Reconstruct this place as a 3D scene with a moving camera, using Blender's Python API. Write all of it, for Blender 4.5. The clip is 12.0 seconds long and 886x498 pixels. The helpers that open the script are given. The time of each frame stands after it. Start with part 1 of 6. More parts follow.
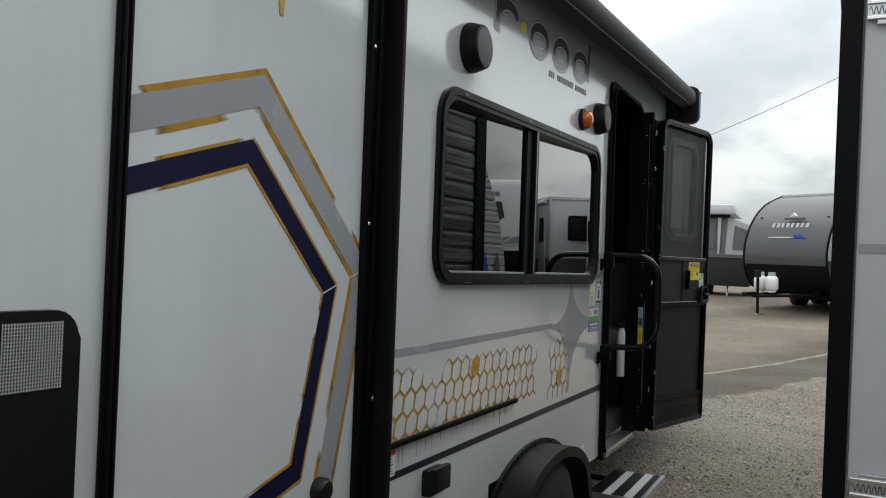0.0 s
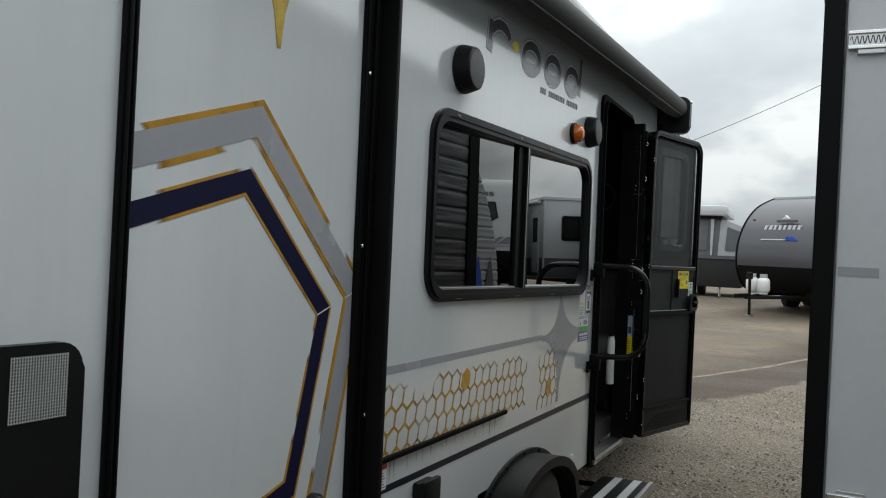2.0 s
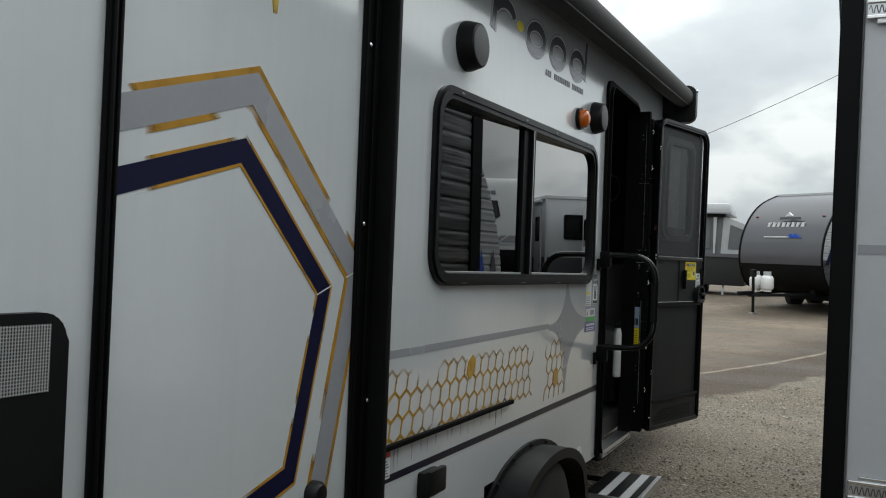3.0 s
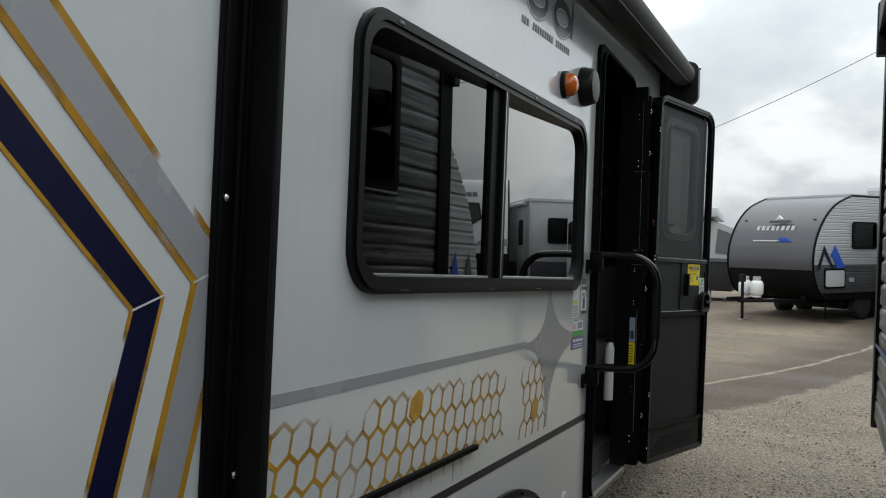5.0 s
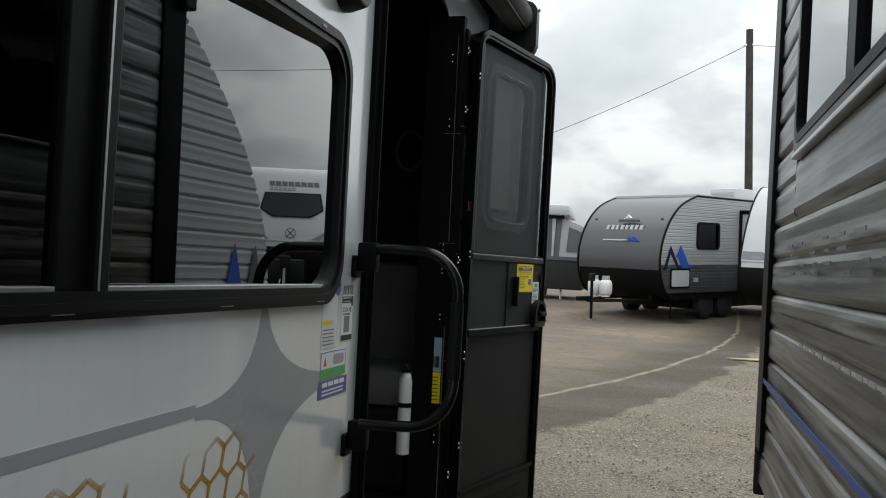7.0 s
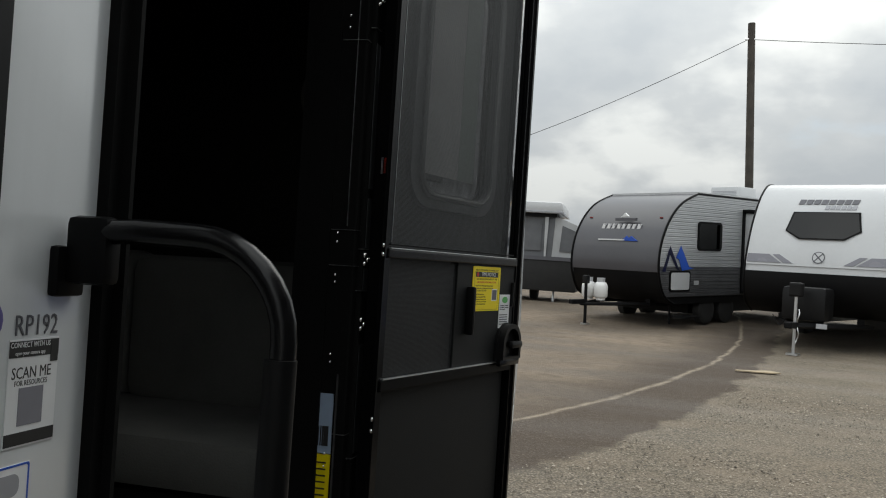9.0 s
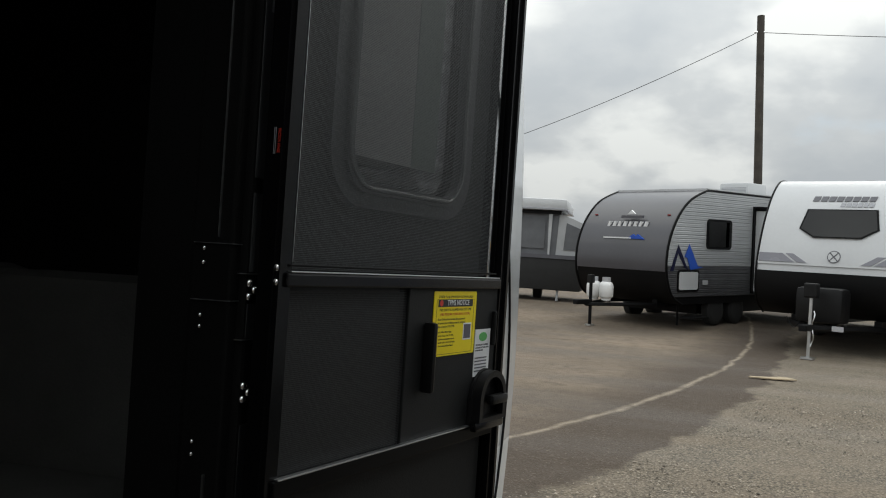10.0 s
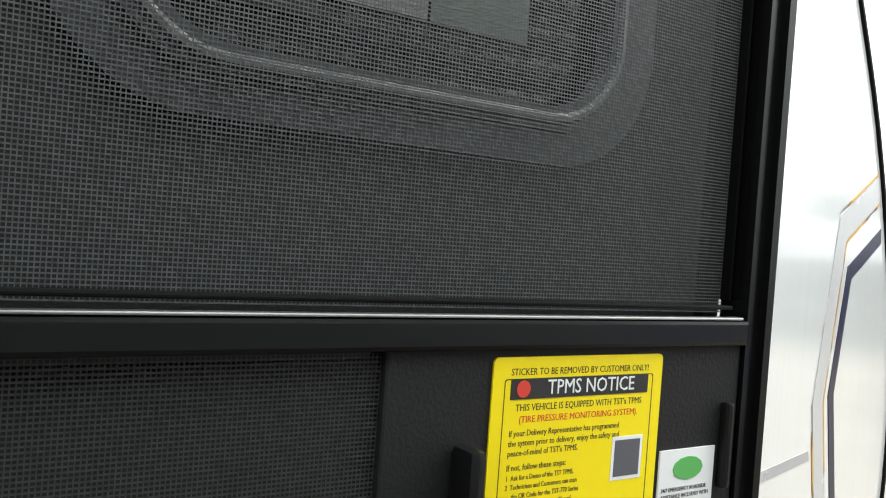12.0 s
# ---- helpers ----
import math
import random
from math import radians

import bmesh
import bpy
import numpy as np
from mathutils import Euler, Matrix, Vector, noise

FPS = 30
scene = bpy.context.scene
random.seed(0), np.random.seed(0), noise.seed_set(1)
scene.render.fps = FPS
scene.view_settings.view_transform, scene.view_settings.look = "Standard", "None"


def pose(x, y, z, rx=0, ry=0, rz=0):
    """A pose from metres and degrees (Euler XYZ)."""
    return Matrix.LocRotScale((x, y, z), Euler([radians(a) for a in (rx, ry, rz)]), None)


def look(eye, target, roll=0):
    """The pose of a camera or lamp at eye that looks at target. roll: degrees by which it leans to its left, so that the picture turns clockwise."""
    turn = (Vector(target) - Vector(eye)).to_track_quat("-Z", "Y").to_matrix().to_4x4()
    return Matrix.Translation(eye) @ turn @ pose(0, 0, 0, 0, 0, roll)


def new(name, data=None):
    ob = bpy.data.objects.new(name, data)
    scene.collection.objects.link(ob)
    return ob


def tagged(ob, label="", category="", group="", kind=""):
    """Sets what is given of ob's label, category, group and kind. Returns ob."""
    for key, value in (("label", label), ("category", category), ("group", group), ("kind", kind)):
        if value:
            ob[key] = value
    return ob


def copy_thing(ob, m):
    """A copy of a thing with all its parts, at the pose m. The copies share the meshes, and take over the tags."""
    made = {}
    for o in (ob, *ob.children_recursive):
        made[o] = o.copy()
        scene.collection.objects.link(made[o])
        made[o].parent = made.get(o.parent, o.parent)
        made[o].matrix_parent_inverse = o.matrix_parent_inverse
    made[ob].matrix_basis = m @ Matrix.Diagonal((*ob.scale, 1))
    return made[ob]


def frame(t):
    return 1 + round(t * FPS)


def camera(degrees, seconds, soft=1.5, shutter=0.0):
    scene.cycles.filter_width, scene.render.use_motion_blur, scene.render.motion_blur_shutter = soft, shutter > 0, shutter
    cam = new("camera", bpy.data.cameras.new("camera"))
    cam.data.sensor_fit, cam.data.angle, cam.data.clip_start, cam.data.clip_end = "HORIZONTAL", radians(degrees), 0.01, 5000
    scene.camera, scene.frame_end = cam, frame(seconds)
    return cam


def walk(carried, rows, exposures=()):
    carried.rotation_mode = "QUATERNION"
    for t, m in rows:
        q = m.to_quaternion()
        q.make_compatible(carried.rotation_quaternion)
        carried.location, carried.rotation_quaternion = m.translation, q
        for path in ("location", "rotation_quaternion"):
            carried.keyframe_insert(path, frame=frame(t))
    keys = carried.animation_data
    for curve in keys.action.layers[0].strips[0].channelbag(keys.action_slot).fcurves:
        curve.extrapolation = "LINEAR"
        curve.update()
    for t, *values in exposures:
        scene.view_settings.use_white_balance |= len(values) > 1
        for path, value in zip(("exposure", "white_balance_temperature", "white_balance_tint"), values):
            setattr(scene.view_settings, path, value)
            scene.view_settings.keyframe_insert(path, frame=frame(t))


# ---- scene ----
cam = camera(55.8, 12.0, soft=1.1)
METRES, EYE, TILT, LEAN, TURN = 5.2, 1.42, -1.5, 0.0, 27.6
ROWS = [
    (0.0, 0.0, 0.0, 0.0, -0.08, 1.9, -2.48),
    (0.5, -0.001, -0.0066, 0.0103, -0.74, 2.06, -3.22),
    (1.0, 0.0, -0.0123, 0.0149, -0.78, 2.1, -3.02),
    (1.5, 0.0008, -0.0124, 0.013, -0.45, 2.06, -2.92),
    (2.0, 0.0009, -0.0123, 0.012, -0.49, 1.73, -2.87),
    (2.5, -0.0006, -0.0063, 0.0058, -0.58, 1.76, -2.63),
    (4.5, 0.0144, 0.0926, -0.0003, 0.29, 2.14, -2.6),
    (5.0, 0.024, 0.1514, 0.0018, -1.43, 2.2, -2.6),
    (5.5, 0.0474, 0.2137, 0.0032, -3.42, 2.21, -2.86),
    (6.0, 0.0659, 0.2725, 0.004, -5.16, 2.4, -2.81),
    (6.5, 0.0862, 0.3263, 0.0076, -8.54, 2.48, -3.0),
    (7.0, 0.1176, 0.3828, 0.0118, -10.98, 2.41, -3.03),
    (9.0, 0.201, 0.6106, 0.0208, -11.42, 2.4, -3.52),
    (9.5, 0.2229, 0.6687, 0.0262, -11.58, 2.31, -3.56),
    (10.0, 0.2423, 0.7263, 0.0339, -11.13, 2.15, -3.59),
    (10.5, 0.2454, 0.7736, 0.0347, -10.23, 2.12, -3.35),
    (11.0, 0.2492, 0.8103, 0.0361, -2.0, 1.47, -3.62),
    (11.5, 0.2798, 0.8503, 0.0405, 10.32, 0.75, -4.19),
    (12.0, 0.3104, 0.895, 0.0413, 14.84, 0.62, -4.56),
]
walk(cam, [(t, pose(0, 0, EYE, TILT, LEAN, TURN) @ pose(METRES * x, METRES * y, METRES * z, 90 + pitch, roll, yaw)) for t, x, y, z, yaw, pitch, roll in ROWS],
     [(0.0, 0.06, 6250, 4), (2.5, -0.05, 6270, 4), (5.0, 0.0, 6270, 4), (7.0, -0.01, 6320, 5), (9.0, -0.26, 6450, 6), (10.5, -0.32, 6450, 6), (11.0, 0.04, 6500, 6), (11.5, 0.95, 6500, 5), (12.0, 1.35, 6500, 5)])

# ---- sky, sun and exposure ----
world = bpy.data.worlds.new("overcast_sky")
scene.world = world
world.use_nodes = True
wt = world.node_tree
wt.nodes.clear()


def wnode(kind, operation=""):
    n = wt.nodes.new(kind)
    if operation:
        n.operation = operation
    return n


sky = wnode("ShaderNodeTexSky")
sky.sky_type, sky.sun_disc, sky.sun_elevation, sky.sun_rotation = "NISHITA", False, radians(44), radians(22)
wcoord = wnode("ShaderNodeTexCoord")
wsep = wnode("ShaderNodeSeparateXYZ")
wadd = wnode("ShaderNodeMath", "ADD")
wadd.inputs[1].default_value = 0.42
wdivx = wnode("ShaderNodeMath", "DIVIDE")
wdivy = wnode("ShaderNodeMath", "DIVIDE")
wcomb = wnode("ShaderNodeCombineXYZ")
big = wnode("ShaderNodeTexNoise")
big.inputs["Scale"].default_value = 2.1
big.inputs["Detail"].default_value = 7.0
big.inputs["Roughness"].default_value = 0.5
fine = wnode("ShaderNodeTexNoise")
fine.inputs["Scale"].default_value = 3.4
fine.inputs["Detail"].default_value = 8.0
ramp = wnode("ShaderNodeValToRGB")
ramp.color_ramp.elements[0].position, ramp.color_ramp.elements[0].color = 0.40, (0.60, 0.625, 0.66, 1)
ramp.color_ramp.elements[1].position, ramp.color_ramp.elements[1].color = 0.57, (0.96, 0.96, 0.95, 1)
mid = ramp.color_ramp.elements.new(0.49)
mid.color = (0.70, 0.715, 0.735, 1)
gap = wnode("ShaderNodeValToRGB")
gap.color_ramp.elements[0].position, gap.color_ramp.elements[0].color = 0.62, (0, 0, 0, 1)
gap.color_ramp.elements[1].position, gap.color_ramp.elements[1].color = 0.75, (0.55, 0.55, 0.55, 1)
skygain = wnode("ShaderNodeVectorMath", "SCALE")
skygain.inputs["Scale"].default_value = 0.10
wmix = wnode("ShaderNodeMix")
wmix.data_type = "RGBA"
wbg = wnode("ShaderNodeBackground")
wbg.inputs["Strength"].default_value = 1.0
# an overcast dome is brighter overhead than at the horizon
dome = wnode("ShaderNodeMath", "MULTIPLY_ADD")
dome.inputs[1].default_value, dome.inputs[2].default_value = 2.0, 0.75
lifted = wnode("ShaderNodeVectorMath", "SCALE")
wout = wnode("ShaderNodeOutputWorld")
wl = wt.links.new
wl(wcoord.outputs["Generated"], wsep.inputs[0])
wl(wsep.outputs["Z"], wadd.inputs[0])
wl(wsep.outputs["X"], wdivx.inputs[0])
wl(wadd.outputs[0], wdivx.inputs[1])
wl(wsep.outputs["Y"], wdivy.inputs[0])
wl(wadd.outputs[0], wdivy.inputs[1])
wl(wdivx.outputs[0], wcomb.inputs[0])
wl(wdivy.outputs[0], wcomb.inputs[1])
wl(wcomb.outputs[0], big.inputs["Vector"])
wl(wcomb.outputs[0], fine.inputs["Vector"])
wl(big.outputs["Fac"], ramp.inputs["Fac"])
wl(fine.outputs["Fac"], gap.inputs["Fac"])
wl(sky.outputs["Color"], skygain.inputs[0])
wl(gap.outputs["Color"], wmix.inputs["Factor"])
wl(ramp.outputs["Color"], wmix.inputs["A"])
wl(skygain.outputs[0], wmix.inputs["B"])
wl(wsep.outputs["Z"], dome.inputs[0])
wl(wmix.outputs["Result"], lifted.inputs[0])
wl(dome.outputs[0], lifted.inputs["Scale"])
wl(lifted.outputs[0], wbg.inputs["Color"])
wl(wbg.outputs[0], wout.inputs["Surface"])

sun = new("sun", bpy.data.lights.new("sun", "SUN"))
sun.data.energy, sun.data.angle, sun.data.color = 0.85, radians(40), (1.0, 0.96, 0.9)
sun.matrix_world = look((7, 17, 18), (0, 0, 0))


# ---- materials ----
def material(name, colour, rough=0.5, metal=0.0, vary=0.12, scale=3.0, grain=60.0, bump=0.02, spec=0.5, coat=0.0, random_tone=0.0):
    """A painted, plastic, metal or earth surface with stains at a large scale and a fine grain with relief."""
    m = bpy.data.materials.new(name)
    m.use_nodes = True
    t = m.node_tree
    b = t.nodes["Principled BSDF"]
    b.inputs["Roughness"].default_value = rough
    b.inputs["Metallic"].default_value = metal
    b.inputs["Specular IOR Level"].default_value = spec
    b.inputs["Coat Weight"].default_value = coat
    co = t.nodes.new("ShaderNodeTexCoord")
    n1 = t.nodes.new("ShaderNodeTexNoise")
    n1.inputs["Scale"].default_value, n1.inputs["Detail"].default_value = scale, 5.0
    n2 = t.nodes.new("ShaderNodeTexNoise")
    n2.inputs["Scale"].default_value, n2.inputs["Detail"].default_value = grain, 3.0
    t.links.new(co.outputs["Object"], n1.inputs["Vector"])
    t.links.new(co.outputs["Object"], n2.inputs["Vector"])
    r = t.nodes.new("ShaderNodeValToRGB")
    lo, hi = [tuple(min(1.0, c * f) for c in colour) + (1,) for f in (1 - vary, 1 + vary)]
    r.color_ramp.elements[0].position, r.color_ramp.elements[0].color = 0.32, lo
    r.color_ramp.elements[1].position, r.color_ramp.elements[1].color = 0.68, hi
    t.links.new(n1.outputs["Fac"], r.inputs["Fac"])
    src = r.outputs["Color"]
    mix = t.nodes.new("ShaderNodeMix")
    mix.data_type, mix.blend_type = "RGBA", "MULTIPLY"
    mix.inputs["Factor"].default_value = min(1.0, vary * 1.5)
    t.links.new(src, mix.inputs["A"])
    t.links.new(n2.outputs["Fac"], mix.inputs["B"])
    src = mix.outputs["Result"]
    if random_tone:
        info = t.nodes.new("ShaderNodeObjectInfo")
        rng = t.nodes.new("ShaderNodeMapRange")
        rng.inputs["To Min"].default_value, rng.inputs["To Max"].default_value = 1 - random_tone, 1 + random_tone
        sc = t.nodes.new("ShaderNodeVectorMath")
        sc.operation = "SCALE"
        t.links.new(info.outputs["Random"], rng.inputs["Value"])
        t.links.new(src, sc.inputs[0])
        t.links.new(rng.outputs["Result"], sc.inputs["Scale"])
        src = sc.outputs[0]
    t.links.new(src, b.inputs["Base Color"])
    rr = t.nodes.new("ShaderNodeMapRange")
    rr.inputs["To Min"].default_value, rr.inputs["To Max"].default_value = max(0.0, rough - 0.08), min(1.0, rough + 0.1)
    t.links.new(n1.outputs["Fac"], rr.inputs["Value"])
    t.links.new(rr.outputs["Result"], b.inputs["Roughness"])
    if bump:
        bp = t.nodes.new("ShaderNodeBump")
        bp.inputs["Strength"].default_value, bp.inputs["Distance"].default_value = bump, 0.01
        t.links.new(n2.outputs["Fac"], bp.inputs["Height"])
        t.links.new(bp.outputs["Normal"], b.inputs["Normal"])
    return m


def streaked_siding(name, dark, light):
    """Worn metal siding with dirt drawn out in long level streaks."""
    m = material(name, light, 0.34, 0.2, vary=0.1, scale=4, grain=40, bump=0.03)
    t = m.node_tree
    b = t.nodes["Principled BSDF"]
    src = b.inputs["Base Color"].links[0].from_socket
    co = t.nodes.new("ShaderNodeTexCoord")
    fac = None
    for stretch, scale, lo, hi in (((1, 0.22, 7.0), 3.0, 0.36, 0.66), ((1, 0.6, 16.0), 3.5, 0.46, 0.68)):
        mp = t.nodes.new("ShaderNodeMapping")
        mp.inputs["Scale"].default_value = stretch
        nz = t.nodes.new("ShaderNodeTexNoise")
        nz.inputs["Scale"].default_value, nz.inputs["Detail"].default_value = scale, 6.0
        rm = t.nodes.new("ShaderNodeMapRange")
        rm.inputs["From Min"].default_value, rm.inputs["From Max"].default_value = lo, hi
        mx = t.nodes.new("ShaderNodeMix")
        mx.data_type = "RGBA"
        mx.inputs["B"].default_value = (*dark, 1)
        t.links.new(co.outputs["Object"], mp.inputs["Vector"])
        t.links.new(mp.outputs[0], nz.inputs["Vector"])
        t.links.new(nz.outputs["Fac"], rm.inputs["Value"])
        t.links.new(rm.outputs["Result"], mx.inputs["Factor"])
        t.links.new(src, mx.inputs["A"])
        src = mx.outputs["Result"]
    t.links.new(src, b.inputs["Base Color"])
    return m


def glass_material(name, tint, rough=0.0, ior=1.52, faces=4.0):
    """Tinted pane: a clear, coloured film under a glossy face."""
    m = bpy.data.materials.new(name)
    m.use_nodes = True
    t = m.node_tree
    t.nodes.clear()
    out = t.nodes.new("ShaderNodeOutputMaterial")
    mix = t.nodes.new("ShaderNodeMixShader")
    fr = t.nodes.new("ShaderNodeFresnel")
    fr.inputs["IOR"].default_value = ior
    # a sealed double pane mirrors on four faces
    once = t.nodes.new("ShaderNodeMath")
    once.operation, once.inputs[0].default_value = "SUBTRACT", 1.0
    left = t.nodes.new("ShaderNodeMath")
    left.operation, left.inputs[1].default_value = "POWER", faces
    share = t.nodes.new("ShaderNodeMath")
    share.operation, share.inputs[0].default_value = "SUBTRACT", 1.0
    t.links.new(fr.outputs[0], once.inputs[1])
    t.links.new(once.outputs[0], left.inputs[0])
    t.links.new(left.outputs[0], share.inputs[1])
    tr = t.nodes.new("ShaderNodeBsdfTransparent")
    tr.inputs["Color"].default_value = (*tint, 1)
    gl = t.nodes.new("ShaderNodeBsdfGlossy")
    gl.inputs["Roughness"].default_value = rough
    t.links.new(share.outputs[0], mix.inputs[0])
    t.links.new(tr.outputs[0], mix.inputs[1])
    t.links.new(gl.outputs[0], mix.inputs[2])
    t.links.new(mix.outputs[0], out.inputs["Surface"])
    return m


def screen_material(name, colour, open_share, cells):
    """Woven insect screen: fine threads with clear holes between them."""
    m = bpy.data.materials.new(name)
    m.use_nodes = True
    t = m.node_tree
    b = t.nodes["Principled BSDF"]
    b.inputs["Base Color"].default_value = (*colour, 1)
    b.inputs["Roughness"].default_value = 0.55
    co = t.nodes.new("ShaderNodeTexCoord")
    sep = t.nodes.new("ShaderNodeSeparateXYZ")
    t.links.new(co.outputs["Object"], sep.inputs[0])
    pings = []
    for axis, wide in (("Y", 1 - (1 - open_share) * 0.7), ("Z", open_share)):
        mul = t.nodes.new("ShaderNodeMath")
        mul.operation, mul.inputs[1].default_value = "MULTIPLY", cells
        fra = t.nodes.new("ShaderNodeMath")
        fra.operation = "FRACT"
        gt = t.nodes.new("ShaderNodeMath")
        gt.operation, gt.inputs[1].default_value = "GREATER_THAN", 1 - wide
        t.links.new(sep.outputs[axis], mul.inputs[0])
        t.links.new(mul.outputs[0], fra.inputs[0])
        t.links.new(fra.outputs[0], gt.inputs[0])
        pings.append(gt)
    both = t.nodes.new("ShaderNodeMath")
    both.operation = "MULTIPLY"
    t.links.new(pings[0].outputs[0], both.inputs[0])
    t.links.new(pings[1].outputs[0], both.inputs[1])
    # single threads catch the light unevenly
    cellpos = t.nodes.new("ShaderNodeVectorMath")
    cellpos.operation = "SCALE"
    cellpos.inputs["Scale"].default_value = cells
    floored = t.nodes.new("ShaderNodeVectorMath")
    floored.operation = "FLOOR"
    speck = t.nodes.new("ShaderNodeTexWhiteNoise")
    tone = t.nodes.new("ShaderNodeMapRange")
    tone.inputs["To Min"].default_value, tone.inputs["To Max"].default_value = 0.6, 1.4
    tinted = t.nodes.new("ShaderNodeVectorMath")
    tinted.operation = "SCALE"
    tinted.inputs[0].default_value = colour
    t.links.new(co.outputs["Object"], cellpos.inputs[0])
    t.links.new(cellpos.outputs[0], floored.inputs[0])
    t.links.new(floored.outputs[0], speck.inputs["Vector"])
    t.links.new(speck.outputs["Value"], tone.inputs["Value"])
    t.links.new(tone.outputs["Result"], tinted.inputs["Scale"])
    t.links.new(tinted.outputs[0], b.inputs["Base Color"])
    clear = t.nodes.new("ShaderNodeBsdfTransparent")
    mix = t.nodes.new("ShaderNodeMixShader")
    t.links.new(both.outputs[0], mix.inputs[0])
    t.links.new(b.outputs[0], mix.inputs[1])
    t.links.new(clear.outputs[0], mix.inputs[2])
    t.links.new(mix.outputs[0], t.nodes["Material Output"].inputs["Surface"])
    return m


def fading_ink(name, ink, scale, low, high, stretch=(1, 1, 1), upward=None):
    """Printed ink that thins out to nothing in soft patches."""
    m = material(name, ink, 0.3, vary=0.12, scale=12, bump=0.0)
    t = m.node_tree
    b = t.nodes["Principled BSDF"]
    co = t.nodes.new("ShaderNodeTexCoord")
    mp = t.nodes.new("ShaderNodeMapping")
    mp.inputs["Scale"].default_value = stretch
    nz = t.nodes.new("ShaderNodeTexNoise")
    nz.inputs["Scale"].default_value, nz.inputs["Detail"].default_value = scale, 1.0
    rm = t.nodes.new("ShaderNodeMapRange")
    rm.inputs["From Min"].default_value, rm.inputs["From Max"].default_value = low, high
    clear = t.nodes.new("ShaderNodeBsdfTransparent")
    mx = t.nodes.new("ShaderNodeMixShader")
    t.links.new(co.outputs["Object"], mp.inputs["Vector"])
    t.links.new(mp.outputs[0], nz.inputs["Vector"])
    share = nz.outputs["Fac"]
    if upward:
        # the print also thins out towards its upper edge
        sz = t.nodes.new("ShaderNodeSeparateXYZ")
        up = t.nodes.new("ShaderNodeMapRange")
        up.inputs["From Min"].default_value, up.inputs["From Max"].default_value = upward[0], upward[1]
        up.inputs["To Min"].default_value, up.inputs["To Max"].default_value = upward[2], upward[3]
        total = t.nodes.new("ShaderNodeMath")
        total.operation = "ADD"
        t.links.new(co.outputs["Object"], sz.inputs[0])
        t.links.new(sz.outputs["Z"], up.inputs["Value"])
        t.links.new(share, total.inputs[0])
        t.links.new(up.outputs["Result"], total.inputs[1])
        share = total.outputs[0]
    t.links.new(share, rm.inputs["Value"])
    t.links.new(rm.outputs["Result"], mx.inputs[0])
    t.links.new(b.outputs[0], mx.inputs[1])
    t.links.new(clear.outputs[0], mx.inputs[2])
    t.links.new(mx.outputs[0], t.nodes["Material Output"].inputs["Surface"])
    return m


def honeycomb_ink(name, ink):
    """Gold ink that swells and thins out along the wall, and fades towards the upper edge of the print."""
    m = fading_ink(name, ink, 9.0, 0.0, 1.0)
    t = m.node_tree
    mx = t.nodes["Mix Shader"]
    co = t.nodes.new("ShaderNodeTexCoord")
    sep = t.nodes.new("ShaderNodeSeparateXYZ")
    along = t.nodes.new("ShaderNodeMapRange")
    along.inputs["From Min"].default_value, along.inputs["From Max"].default_value = 2.0, 3.6
    ramp = t.nodes.new("ShaderNodeValToRGB")
    stops = ((0.0, 0.0), (0.07, 0.12), (0.14, 0.72), (0.19, 0.8), (0.225, 0.1), (0.31, 0.05), (0.345, 0.55), (0.41, 0.12), (0.5, 0.15), (0.55, 0.5), (0.62, 0.12), (0.68, 0.25), (0.74, 0.72), (0.86, 0.5), (0.93, 0.3), (1.0, 0.65))
    ramp.color_ramp.elements.remove(ramp.color_ramp.elements[1])
    ramp.color_ramp.elements[0].position, ramp.color_ramp.elements[0].color = 0.0, (0, 0, 0, 1)
    for p, v in stops[1:]:
        ramp.color_ramp.elements.new(p).color = (v, v, v, 1)
    up = t.nodes.new("ShaderNodeMapRange")
    up.inputs["From Min"].default_value, up.inputs["From Max"].default_value = 1.03, 1.11
    up.inputs["To Min"].default_value, up.inputs["To Max"].default_value = 0.0, 0.85
    wave = t.nodes.new("ShaderNodeTexNoise")
    wave.inputs["Scale"].default_value, wave.inputs["Detail"].default_value = 8.0, 1.0
    uneven = t.nodes.new("ShaderNodeMapRange")
    uneven.inputs["From Min"].default_value, uneven.inputs["From Max"].default_value = 0.3, 0.7
    uneven.inputs["To Min"].default_value, uneven.inputs["To Max"].default_value = -0.22, 0.22
    one, two = t.nodes.new("ShaderNodeMath"), t.nodes.new("ShaderNodeMath")
    one.operation, two.operation, two.use_clamp = "ADD", "ADD", True
    link = t.links.new
    link(co.outputs["Object"], sep.inputs[0])
    link(co.outputs["Object"], wave.inputs["Vector"])
    link(sep.outputs["Y"], along.inputs["Value"])
    link(along.outputs["Result"], ramp.inputs["Fac"])
    link(sep.outputs["Z"], up.inputs["Value"])
    link(wave.outputs["Fac"], uneven.inputs["Value"])
    link(ramp.outputs["Color"], one.inputs[0])
    link(up.outputs["Result"], one.inputs[1])
    link(one.outputs[0], two.inputs[0])
    link(uneven.outputs["Result"], two.inputs[1])
    link(two.outputs[0], mx.inputs[0])
    return m


